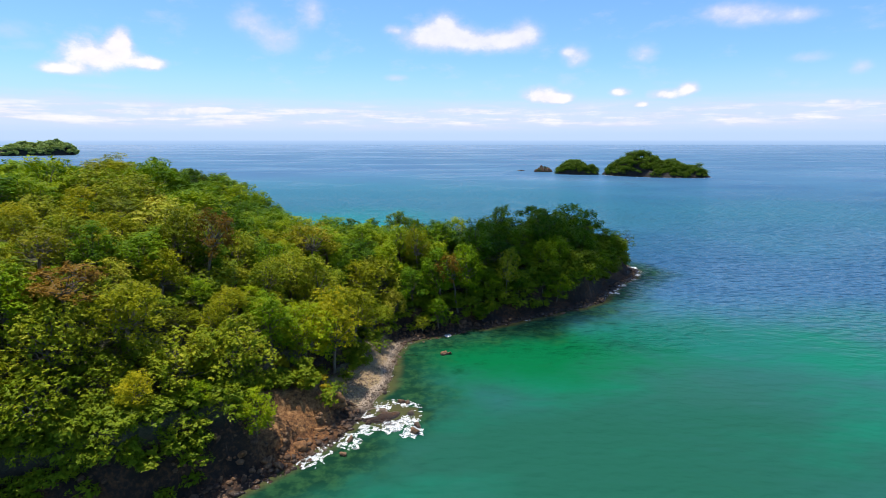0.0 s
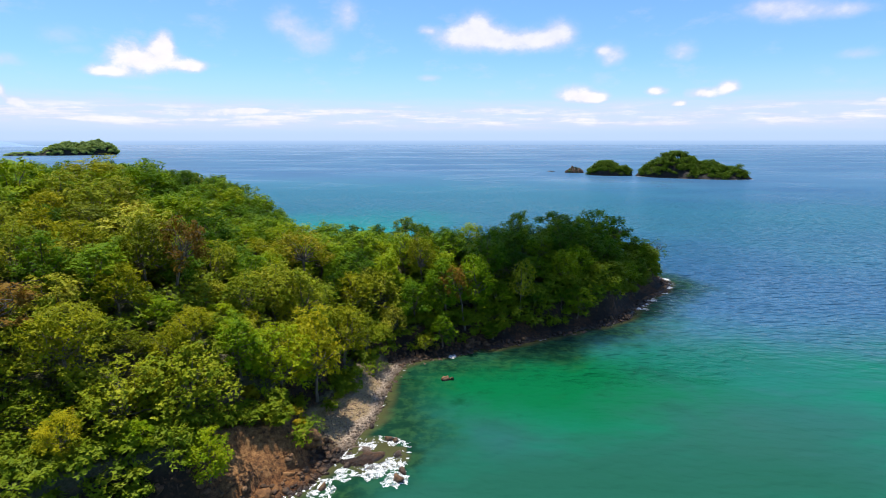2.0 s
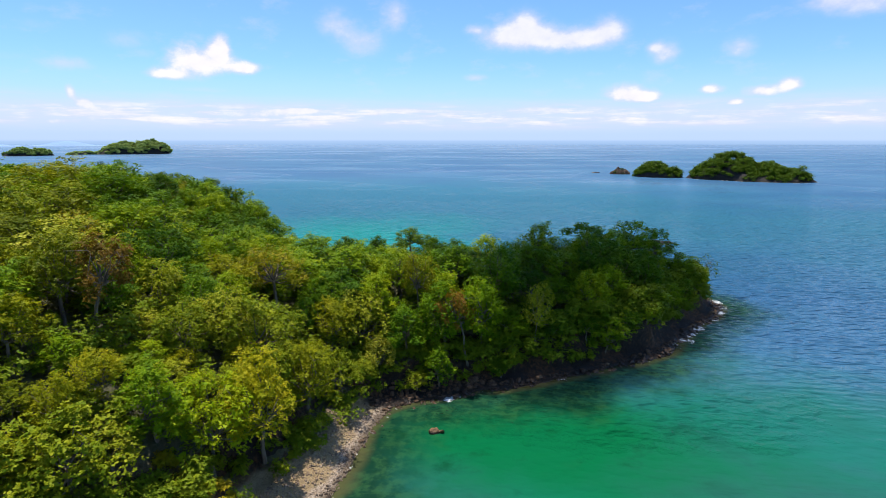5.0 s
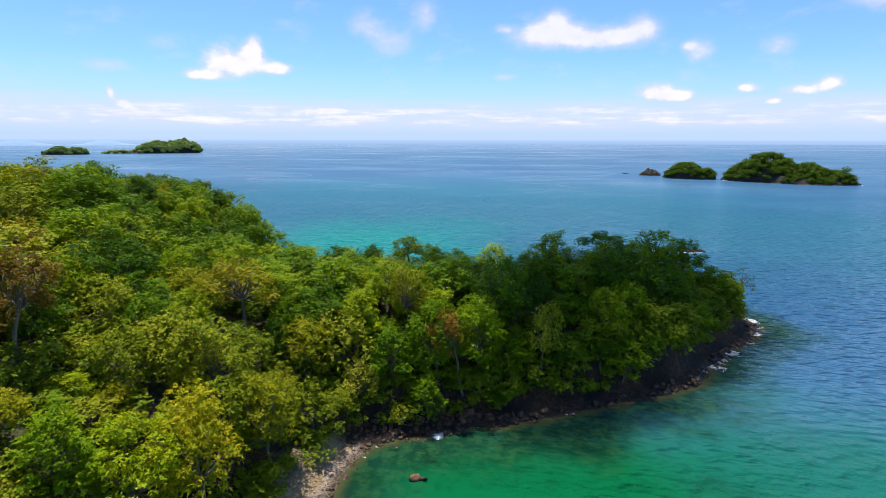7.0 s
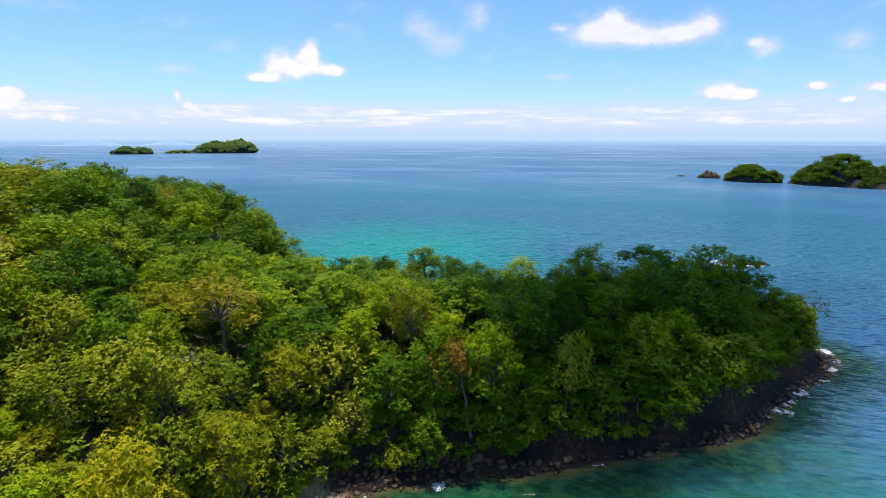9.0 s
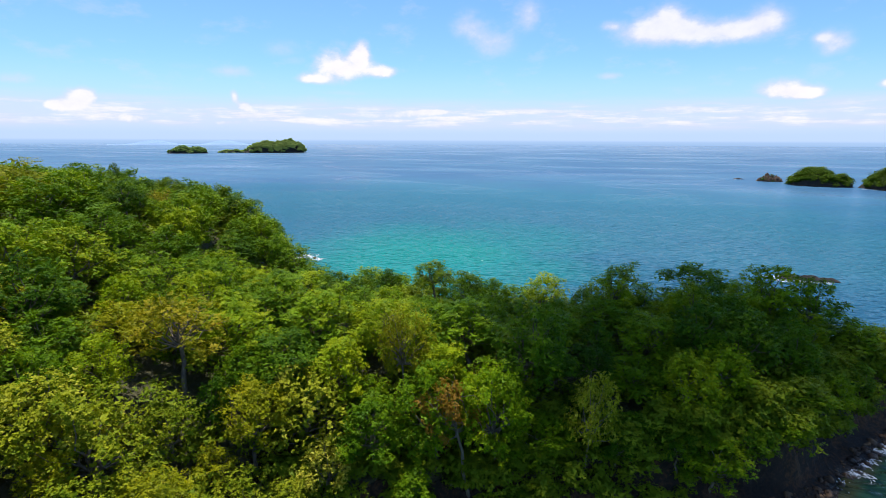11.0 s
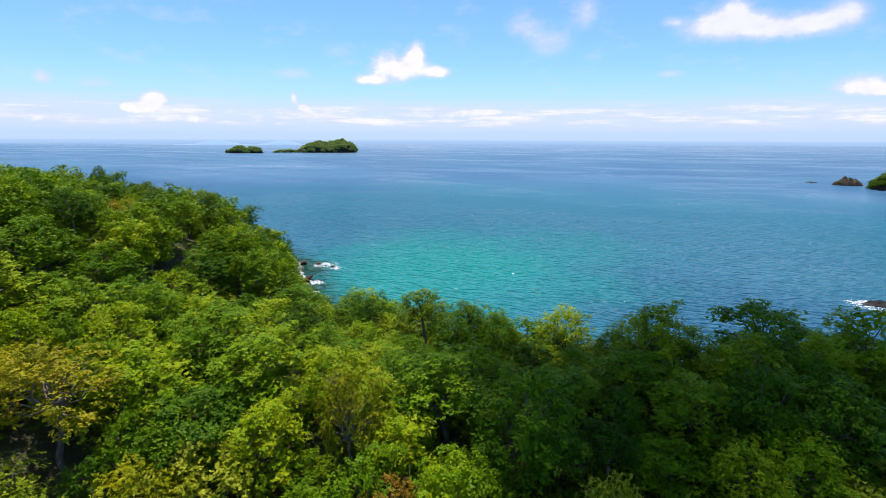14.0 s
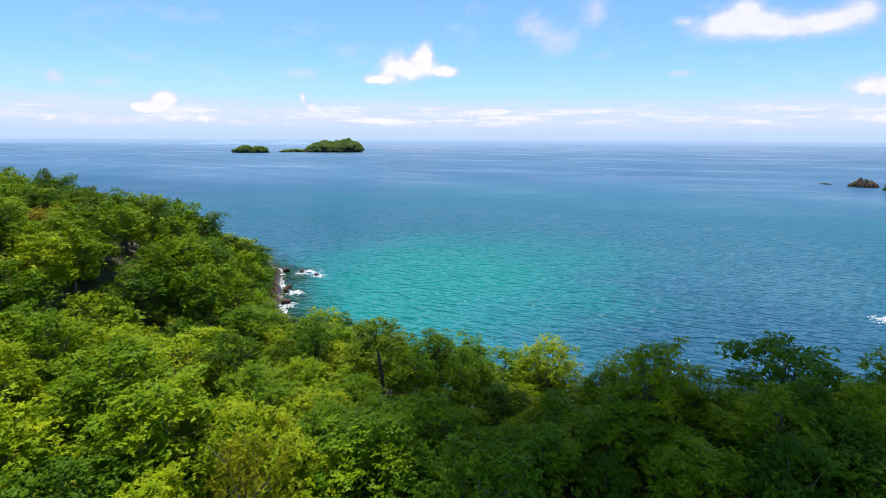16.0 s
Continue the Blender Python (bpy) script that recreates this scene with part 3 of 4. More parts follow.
def sprigs(rng, lobes, each=6, size=0.48):
    """Small clumps that sit over the upper side of each lobe of a crown, like the heads of a cauliflower."""
    out = []
    for x, y, z, rx, ry, rz in lobes:
        for i in range(each):
            w = unit(rng.normal(size=3) + (0, 0, 0.75))
            k = size * (0.65 + 0.7 * rng.rand())
            r = 0.80 + 0.40 * rng.rand()
            out.append((x + w[0] * rx * r, y + w[1] * ry * r, z + w[2] * rz * r, rx * k, ry * k, max(rz * k, rx * k * 0.55)))
    return out


BALL = bmesh.new()
bmesh.ops.create_icosphere(BALL, subdivisions=2, radius=1.0)
BALL_V = np.array([v.co[:] for v in BALL.verts])
BALL_F = np.array([[v.index for v in f.verts] for f in BALL.faces])
BALL.free()


def tube(rng, path, r0, r1, sides=6):
    """A tapered limb along a path: points and quads."""
    path = np.asarray(path, float)
    n = len(path)
    a = np.linspace(0, math.tau, sides, endpoint=False)
    t = unit(np.gradient(path, axis=0))
    ref = np.where(np.abs(t[:, 2:3]) > 0.9, [[1.0, 0, 0]], [[0, 0, 1.0]])
    u = unit(np.cross(t, ref))
    w = np.cross(t, u)
    r = np.linspace(r0, r1, n)[:, None, None]
    v = path[:, None] + r * (np.cos(a)[None, :, None] * u[:, None] + np.sin(a)[None, :, None] * w[:, None])
    i = np.arange(n * sides).reshape(n, sides)
    j = np.roll(i, -1, 1)
    return v.reshape(-1, 3), np.stack([i[:-1], j[:-1], j[1:], i[1:]], -1).reshape(-1, 4)


def join(pieces):
    vs, fs, k = [], [], 0
    for v, f in pieces:
        vs.append(v)
        fs.append(np.asarray(f) + k)
        k += len(v)
    return np.concatenate(vs), np.concatenate(fs)


def bend(rng, a, b, n=5, wob=0.12):
    a, b = np.asarray(a, float), np.asarray(b, float)
    t = np.linspace(0, 1, n)[:, None]
    w = rng.normal(size=(n, 3)) * wob * np.linalg.norm(b - a) * np.sin(t * math.pi)
    return a + (b - a) * t + w


def tree_meshes(seed, tall, wide, spread, tufts, leaf, mat, lobes=16, bare=0, core=True, lobe=0.32, kite=False, heads=6, each=6, loose=0.45):
    """Trunk with limbs, and a crown of leaf lobes. tall: height; wide: crown radius; spread: how deep the crown is."""
    rng = np.random.RandomState(seed)
    mid = tall - spread * 0.5
    lob, wood = [], []
    fork = np.array([rng.normal() * 0.3, rng.normal() * 0.3, tall - spread * 0.8])
    wood.append(tube(rng, bend(rng, (0, 0, -1.5), fork, 5, 0.03), 0.025 * tall + 0.06, 0.014 * tall + 0.03, 7))
    for i in range(lobes):
        c = 1 - 1.55 * (i + 0.3) / lobes
        a = i * 2.399 + rng.rand() * 0.9
        q = math.sqrt(max(1 - c * c, 0)) * (0.72 + 0.45 * rng.rand())
        size = wide * lobe * (0.72 + 0.6 * rng.rand())
        flat = min(0.85, 0.35 + spread / wide * 0.24) * (0.8 + 0.4 * rng.rand())
        p = np.array([wide * q * math.cos(a) * 0.86, wide * q * math.sin(a) * 0.86, mid + (c * (0.8 + 0.35 * rng.rand())) * spread * 0.5 - size * flat * 0.7])
        lob.append((*p, size * (0.9 + 0.35 * rng.rand()), size * (0.9 + 0.35 * rng.rand()), size * flat))
        wood.append(tube(rng, bend(rng, fork, p, 5, 0.07), 0.009 * tall + 0.03, 0.02, 5))
    for i in range(bare):
        a, r, z = rng.rand() * math.tau, wide * (0.5 + 0.5 * rng.rand()), tall - spread * 0.6 * rng.rand() + 0.4
        tip = np.array([r * math.cos(a), r * math.sin(a), z])
        limb = bend(rng, fork, tip, 6, 0.1)
        wood.append(tube(rng, limb, 0.09, 0.02, 5))
        for k in range(3):
            e = limb[2 + k] + rng.normal(size=3) * (0.9, 0.9, 0.4) + (0, 0, 0.5)
            wood.append(tube(rng, bend(rng, limb[2 + k], e, 4, 0.1), 0.035, 0.012, 4))
    if core:
        lob.append((0, 0, mid - 0.3, wide * 0.62, wide * 0.62, spread * 0.33))
    v, tri = leaves(rng, sprigs(rng, lob[:lobes], heads), tufts, leaf, each, kite=kite, inside=lob, loose=loose)
    return mesh_of("trunk", *join(wood), [BARK], True), mesh_of("crown", v, tri, [mat])


def tree_thing(name, label, category, group, meshes):
    ob = tagged(new(name), label, category, group)
    child("trunk", meshes[0], ob)
    child("crown", meshes[1], ob)
    return ob


# ---- sea and ground ----
outer = np.geomspace(3, 5400, 42)
sx, sy = np.meshgrid(np.concatenate([-100 - outer[::-1], np.arange(-100, 76, 1.6), 78 + outer]), np.concatenate([34 - outer[::-1], np.arange(34, 236, 1.6), 238 + outer]), indexing="ij")
sea = new("water", mesh_of("water", np.stack([sx, sy, 0 * sx], -1).reshape(-1, 3), grid_faces(*sx.shape), [SEA], True))
depth = sea.data.attributes.new("depth", "FLOAT", "POINT")
depth.data.foreach_set("value", np.clip(-height(sx, sy), -1, 7).ravel().astype(np.float32))
tagged(sea, "emerald bay water turning deep blue towards the horizon", "sea", kind="structure")

gx, gy = np.meshgrid(np.concatenate([np.arange(-246, -60, 3.0), np.arange(-60, 78, 0.85)]), np.concatenate([np.arange(4, 44, 2.5), np.arange(44, 182, 0.85), np.arange(183, 254, 2.5)]), indexing="ij")
ground = new("ground", mesh_of("ground", np.stack([gx, gy, height(gx, gy)], -1).reshape(-1, 3), grid_faces(*gx.shape), [GROUND], False))
tagged(ground, "hilly island ground with brown bluffs and gravel beach", "ground", kind="structure")


def floor_at(x, y):
    return float(height(np.array([x]), np.array([y]))[0])


# ---- trees ----
FOREST = "trees of the island forest"
KINDS = {
    "dome": [tree_thing("broadleaf_tree", "green broadleaf tree with a dense rounded crown", "tree", FOREST, tree_meshes(k, 9.0, 3.5, 7.6, 1500, 0.215, LEAF_GREEN, 21)) for k in (11, 12, 13, 14)],
    "fresh": [tree_thing("leafy_tree", "bright green tree with a loose clumped crown", "tree", FOREST, tree_meshes(k, 9.0, 3.3, 7.2, 1400, 0.215, LEAF_FRESH, 22, lobe=0.32)) for k in (21, 22, 23, 24)],
    "olive": [tree_thing("olive_tree", "olive-green tree with a dry loose crown and thin branches", "tree", "olive-green trees of the slope", tree_meshes(k, 9.0, 3.4, 6.8, 1300, 0.20, LEAF_OLIVE, 20, 3, lobe=0.33)) for k in (26, 27, 28)],
    "broad": [tree_thing("almond_tree", "pale green tree with rosettes of large leathery leaves", "tree", "large-leaved trees", tree_meshes(k, 8.5, 3.7, 7.4, 1050, 0.205, LEAF_BROAD, 19, kite=True, each=7, heads=6, loose=0.12)) for k in (31, 32, 33)],
    "umbrella": [tree_thing("umbrella_tree", "dark green flat-topped tree on a tall bare trunk", "tree", "flat-topped trees on the ridge", tree_meshes(k, 10.5, 3.3, 5.2, 1450, 0.20, LEAF_DARK, 19, lobe=0.34)) for k in (41, 42, 43)],
    "yellow": [tree_thing("yellowing_tree", "yellowing tree with thin leaves and pale bare branches", "tree", "yellowing trees",
                          tree_meshes(k, 9.0, 3.7, 5.4, 900, 0.20, LEAF_YELLOW, 16, 7, core=False)) for k in (51, 52)],
    "rust": [tree_thing("rusty_tree", "tree with rust-brown dying leaves", "tree", "rust-brown trees", tree_meshes(61, 8.5, 3.0, 4.6, 620, 0.20, LEAF_RUST, 12, 7, core=False))],
    "far": [tree_thing("hill_tree", "green broadleaf tree on the hill's ridge", "tree", FOREST, tree_meshes(k, 9.0, 3.5, 6.4, 620, 0.30, (LEAF_GREEN, LEAF_FRESH, LEAF_FRESH)[k % 3], 15, heads=5)) for k in (71, 72, 73, 74, 75)],
    "bare": [tree_thing("bare_tree", "thin half-bare tree leaning over the rocks", "tree", "", tree_meshes(81, 9.0, 3.2, 7.0, 170, 0.22, LEAF_UNDER, 14, 9, core=False, lobe=0.25))],
}
spare = {k: list(v) for k, v in KINDS.items()}
rng = np.random.RandomState(77)


def plant(kind, x, y, top, wide=1.0):
    """Set a tree of a kind so that its top reaches a height over the sea."""
    z = floor_at(x, y)
    first = spare[kind].pop(0) if spare[kind] else None
    proto = first or KINDS[kind][rng.randint(len(KINDS[kind]))]
    tall = {"umbrella": 10.5, "broad": 8.5, "rust": 8.5}.get(kind, 9.0)
    s = min(max(top - z, 3.4), 13.5) / tall
    w = min(max(s, 0.7), 1.2) * wide
    m = Matrix.LocRotScale((x, y, z), Euler((0.08 * rng.normal(), 0.08 * rng.normal(), rng.rand() * math.tau)), (w, w, s))
    if first:
        first.matrix_basis = m
    else:
        copy_thing(proto, m @ Matrix.Diagonal((1 / proto.scale.x, 1 / proto.scale.y, 1 / proto.scale.z, 1)))


taken = []


def room(x, y, r):
    return all((x - a) ** 2 + (y - b) ** 2 > (0.5 * (r + q)) ** 2 for a, b, q in taken)


# trees that stand out on the skyline and slopes
for kind, x, y, top, wide in (("umbrella", -18.6, 141, 20.6, 0.75), ("umbrella", -11.7, 143.6, 22.0, 1.05), ("umbrella", -8.6, 149, 19.2, 1.1), ("yellow", -26.3, 106.6, 24.4, 1.1), ("umbrella", -23.0, 140.1, 18.9, 0.7),
                              ("rust", 3.3, 115.8, 20.9, 0.8), ("yellow", -5.8, 119, 23.2, 0.6), ("umbrella", -92.5, 150.5, 35.6, 0.45), ("dome", -88.6, 145, 35.2, 1.1), ("umbrella", -58.8, 127.6, 34.2, 0.9),
                              ("dome", -76.4, 184.6, 19.8, 0.8), ("dome", -72.5, 182.5, 14.5, 0.7), ("umbrella", -58.5, 152.5, 29.6, 0.9), ("umbrella", -66.5, 155, 31.6, 0.8), ("umbrella", -75, 150, 33.2, 0.8), ("broad", 14.9, 122.4, 15.8, 0.6),
                              ("dome", 6.2, 126, 22.6, 1.0), ("broad", -18.6, 96.5, 11.8, 0.9), ("broad", -10.5, 108.5, 10.0, 0.9), ("rust", -38, 83, 30.2, 0.9),
                              ("fresh", 5.6, 118.6, 18.6, 0.9), ("fresh", -0.8, 116.2, 17.0, 0.9), ("bare", 57.5, 168.5, 12.5, 1.1),
                              ("broad", -27.0, 71.5, 14.0, 1.1), ("olive", -31.5, 65.5, 15.5, 1.1),
                              ("broad", -28.5, 68.5, 17.5, 1.2), ("broad", -33.5, 63.0, 17.5, 1.25), ("fresh", -31.5, 83.0, 18.0, 1.0), ("broad", -27.5, 80.5, 14.0, 1.0), ("olive", -24.5, 82.5, 12.5, 0.9), ("broad", -35.0, 88.0, 20.0, 1.0), ("fresh", -36.5, 77.5, 20.5, 1.0), ("broad", -40.0, 70.0, 20.0, 1.1), ("olive", -36.0, 70.0, 18.5, 1.0), ("broad", -39.0, 58.5, 16.0, 1.2)):
    plant(kind, x, y, top, wide)
    taken.append((x, y, 4.2 * wide))
NEAR = -112
for gap, goal in ((6.0, 150), (4.4, 450), (3.2, 900)):
    tries = 0
    while len(taken) < goal and tries < 14000:
        tries += 1
        x, y = rng.uniform(NEAR, 64), rng.uniform(30, 222)
        d = float(inland(np.array([x]), np.array([y]))[0])
        if d < (2.4 if -7 < x < 13 else 3.6) + 1.5 * float(beachy(np.array([x]), np.array([y]))[0]) + 0.85 * float(cove_width(np.array([x]), np.array([y]))[0]) or not room(x, y, gap) or (y < 63 and x > -52 and d < 6.5) or ((x + 19.8) / 6.8) ** 2 + ((y - 70.6) / 8.0) ** 2 < 1:
            continue
        taken.append((x, y, gap))
        top = float(canopy(np.array([x]), np.array([y]), np.array([d]))[0]) + rng.normal() * (1.3 if x > -50 else 1.0) + (0.5 if gap > 4 else -2.4) - (2.2 if -27 < x < 22 and y > 126 else 0)
        if x < -50:
            top += 0.6 * rng.normal() - (0.9 if x < -82 else 0.0)
        if -52 < x < -28 and y > 150:
            top -= 0.8
        p = rng.rand()
        if x < -66 or y > 158:
            kind = "far" if p < 0.80 else "olive" if p < 0.90 and y < 130 else "yellow" if p < 0.92 and y < 140 else "umbrella"
        elif d < 14 and y < 112:
            kind = "broad" if p < 0.52 else "fresh" if p < 0.68 else "dome" if p < 0.74 else "olive" if p < 0.95 or d < 9 else "yellow"
        elif y < 100:
            kind = "dome" if p < 0.14 else "fresh" if p < 0.28 else "broad" if p < 0.52 else "olive" if p < 0.90 else "yellow" if p < 0.95 else "fresh" if p < 0.985 else "rust"
        elif x > 8:
            kind = "dome" if p < 0.66 else "umbrella" if p < 0.76 else "fresh"
        else:
            kind = "dome" if p < 0.42 else "fresh" if p < 0.90 else "olive" if p < 0.97 and x < -22 and y < 122 else "yellow" if p < 0.95 and x < -30 else "umbrella" if y > 130 else "fresh"
        plant(kind, x, y, top, gap / 4.4 if gap > 4.4 else 1.0 if gap > 4 else 0.82)


def woods(name, seed, spots, count, leaf, mat, parent=None):
    """Many low crowns in one mesh: rows of x, y, z of the crown's middle, radius."""
    r = np.random.RandomState(seed)
    pieces = []
    for x, y, z, rad in spots:
        lob = [(x + r.normal() * rad * 0.4, y + r.normal() * rad * 0.4, z + r.normal() * rad * 0.15, rad * (0.6 + 0.3 * r.rand()), rad * (0.6 + 0.3 * r.rand()), rad * (0.4 + 0.25 * r.rand())) for _ in range(4)]
        pieces.append(leaves(r, lob, count, leaf))
    me = mesh_of(name, *join(pieces), [mat])
    ob = new(name, me)
    ob.parent = parent
    return ob


# shrubs that fill the slopes between the trees
spots = []
while len(spots) < 1150:
    x, y = rng.uniform(-70, 62), rng.uniform(44, 178)
    d = float(inland(np.array([x]), np.array([y]))[0])
    belt = len(spots) < 520 or len(spots) >= 900
    if len(spots) >= 900 and x < 4:
        continue
    if d < 3.4 - 0.2 * float(beachy(np.array([x]), np.array([y]))[0]) + 0.9 * float(cove_width(np.array([x]), np.array([y]))[0]) or d > (14 if len(spots) >= 900 else 10 if belt else 26):
        continue
    if ((x + 20.2) / 4.6) ** 2 + ((y - 67.0) / 5.0) ** 2 < 1:
        continue
    rad = (1.3 if len(spots) >= 900 else 1.0 if belt else 0.9) + 0.9 * rng.rand()
    spots.append((x, y, floor_at(x, y) + rad * (0.3 + 0.9 * rng.rand() if belt else 0.5), rad))
# a hedge of hanging bushes down the flanks of the point and the bluff
while len(spots) < 1520:
    x, y = rng.uniform(-46, 60), rng.uniform(48, 170)
    d = float(inland(np.array([x]), np.array([y]))[0])
    if not 3.2 + 0.9 * float(cove_width(np.array([x]), np.array([y]))[0]) < d < 9.5 or -26 < x < -3 or (x < 0 and y > 63) or (y > 150 and x < 40):
        continue
    rad = 1.0 + 0.8 * rng.rand()
    spots.append((x, y, floor_at(x, y) + 0.4 + (3.6 if x > 0 else 1.4) * rng.rand(), rad))
# low growth under the trees
while len(spots) < 2150:
    x, y = rng.uniform(-72, 40), rng.uniform(58, 160)
    d = float(inland(np.array([x]), np.array([y]))[0])
    if d < 8:
        continue
    rad = 1.4 + 0.9 * rng.rand()
    spots.append((x, y, floor_at(x, y) + 0.8 + 3.0 * rng.rand(), rad))
tagged(woods("undergrowth", 3, spots, 40, 0.34, LEAF_UNDER), "green shrubs and vines between the trees", "undergrowth", kind="stuff")
# low shrubs on the nose of the bluff
spots = []
for i in range(26):
    x, y = rng.uniform(-24.5, -16.4), 74.4 + rng.uniform(-0.9, 1.4)
    rad = 0.5 + 0.5 * rng.rand()
    spots.append((x, y, max(floor_at(x, y), 3.7) + rad * 0.4, rad))
tagged(woods("undergrowth", 6, spots, 60, 0.22, LEAF_YELLOW), "yellow-green shrubs on the nose of the bluff", "undergrowth", kind="stuff")
# the hill's far side
spots = []
while len(spots) < 330:
    x, y = rng.uniform(-236, NEAR - 2), rng.uniform(10, 242)
    d = float(inland(np.array([x]), np.array([y]))[0])
    if d < 4:
        continue
    rad = 3.4 + 1.6 * rng.rand()
    spots.append((x, y, float(canopy(np.array([x]), np.array([y]), np.array([d]))[0]) - rad * 0.6, rad))
tagged(woods("far_woods", 4, spots, 60, 0.9, LEAF_GREEN), "dense green forest over the far side of the hill", "forest", kind="stuff")


# ---- islets ----
def islet(name, label, outline, tops, seed, rise, leaf, count, category="islet", rock=ROCK_BLACK, green=LEAF_ISLE):
    """A wooded islet: rock foot and forest on it. outline: x, y, rx, ry, turn; tops: rows of along, across, height, reach."""
    x0, y0, rx, ry, turn = outline
    r = np.random.RandomState(seed)
    ob = tagged(new(name), label, category)
    ob.matrix_basis = pose(x0, y0, 0, 0, 0, turn)
    n, k = 56, 26
    a = np.linspace(0, math.tau, n, endpoint=False)
    q = np.linspace(1.12, 0, k)
    qq, ag = np.meshgrid(q, a, indexing="ij")
    wob = 1 + 0.22 * (lattice(3 * np.cos(ag) + seed, 3 * np.sin(ag) + 7) - 0.5) + 0.12 * (lattice(9 * np.cos(ag) + seed, 9 * np.sin(ag)) - 0.5)
    px, py = qq * wob * rx * np.cos(ag), qq * wob * ry * np.sin(ag)

    def top(u, v):
        h = 0
        for tx, ty, th, tr in tops:
            h = np.maximum(h, th * np.exp(-(((u - tx) / tr) ** 2 + ((v - ty) / (tr * ry / rx * 1.6)) ** 2)))
        return h

    edge = np.clip((1.03 - qq) / 0.16, 0, 1)
    pz = (top(px, py) * 0.6 + rise * 0.7) * edge ** 0.8 - 1.5 * (qq > 1.05) + rise * 0.9 * (lattice(px / (rx * 0.06) + 11, py / (rx * 0.06)) - 0.5) * (edge > 0)
    i = np.arange(n * k).reshape(k, n)
    j = np.roll(i, -1, 1)
    fc = np.stack([i[:-1], j[:-1], j[1:], i[1:]], -1).reshape(-1, 4)
    child("rock_base", mesh_of("rock_base", np.stack([px, py, pz], -1).reshape(-1, 3), fc, [rock]), ob, "dark wet rock foot")
    if count:
        spots = []
        while len(spots) < count:
            b, s = r.rand() * math.tau, math.sqrt(r.rand()) * 1.0
            u, v = s * rx * math.cos(b), s * ry * math.sin(b)
            rad = (2.2 + 1.8 * r.rand()) * (1.0 if rx < 60 else rx / 70)
            spots.append((u, v, float(top(u, v)) * 0.86 * min(1, (1.08 - s) / 0.2) + rise * 0.25 + rad * 0.2 + r.normal() * 1.1 * rad / 3, rad))
        tagged(woods("forest_cover", seed, spots, 95, leaf * 0.68, green, ob), "dense green trees", kind="stuff")
    return ob


islet("large_islet", "wooded islet with dark rocky shore and green trees", (246, 634, 56, 24, -27), ((-16, 0, 30, 32), (14, 0, 19, 26), (40, 0, 12, 20), (-44, 0, 13, 18)), 71, 2.3, 0.8, 520)
islet("small_islet", "small wooded islet with a dark rock shore", (166, 674, 26, 15, -20), ((-4, 0, 17, 19), (14, 0, 11, 12)), 72, 1.9, 0.8, 170)
islet("sea_stack", "jagged brown rock stack with a little scrub on top", (133, 720, 11, 6, -10), ((-3.0, 0, 9.5, 3.4), (1.6, 0, 6.5, 2.2), (5.6, 0, 6.0, 3.0)), 73, 3.6, 0.8, 3, "rock", ROCK_BROWN)
islet("low_rock", "low dark rock awash in the sea", (107, 745, 5, 3, 0), ((0, 0, 1.2, 3),), 74, 0.6, 0.9, 0, "rock")
islet("far_island", "long wooded island far out on the sea", (-1131, 1528, 94, 46, 38), ((-30, 0, 36, 60), (36, 0, 42, 60), (76, 0, 26, 30)), 75, 4, 2.9, 320, "island", green=LEAF_HAZED)
islet("low_spit", "low rocky spit with a few trees far out on the sea", (-1238, 1446, 42, 14, 41), ((10, 0, 8, 30), (-22, 0, 7, 9)), 77, 3, 2.4, 50, "island", green=LEAF_HAZED)
islet("far_islet", "low wooded islet far out on the sea", (-1285, 1314, 53, 26, 46), ((-14, 0, 22, 30), (24, 0, 18, 30)), 76, 3, 2.9, 160, "island", green=LEAF_HAZED)


# hazy hills on the far coast
hx = np.linspace(-52, -38, 60)
hz = 2 + 34 * np.exp(-((hx + 48.3) / 1.5) ** 2) + 34 * np.exp(-((hx + 42.2) / 1.4) ** 2) + 3 * lattice(hx * 2, hx * 0)
hy = np.array([4650.0, 4750.0, 4850.0])
pts = np.stack([np.stack([q * np.sin(np.radians(hx)), q * np.cos(np.radians(hx)), hz * k - 1], -1) for q, k in zip(hy, (0, 1, 0))], 0)
tagged(new("backdrop", mesh_of("backdrop", pts.reshape(-1, 3), grid_faces(3, 60), [HAZE_HILL], True)), "faint hazy hills along the horizon", "hills", kind="structure")


# ---- shore rocks ----
def boulder_mesh(seed):
    r = np.random.RandomState(seed)
    v = BALL_V.copy()
    for _ in range(14):
        n = unit(r.normal(size=3))
        v -= np.maximum(v @ n - (0.42 + 0.35 * r.rand()), 0)[:, None] * n
    v *= 1 + 0.13 * r.normal(size=(len(v), 1))
    return mesh_of("boulder", v * (1.1, 0.9, 0.7), BALL_F, [ROCK])


STONES = [boulder_mesh(s) for s in range(6)]
STONES_TAN = []
for me in STONES[:4]:
    t = me.copy()
    t.materials.clear()
    t.materials.append(ROCK_ORANGE)
    STONES_TAN.append(t)


def boulder(x, y, size, z=None, tan=False):
    me = (STONES_TAN if tan else STONES)[rng.randint(4)]
    ob = new("boulder", me)
    z = max(floor_at(x, y), -0.25) + size * 0.15 if z is None else z
    ob.matrix_basis = Matrix.LocRotScale((x, y, z), Euler((rng.normal() * 0.3, rng.normal() * 0.3, rng.rand() * 6.28)), (size * (0.8 + 0.5 * rng.rand()), size * (0.8 + 0.4 * rng.rand()), size * (0.7 + 0.5 * rng.rand())))
    return tagged(ob, "brown sunlit boulder on the shore" if tan else "dark wet boulder at the waterline", "boulder", "boulders along the shore")


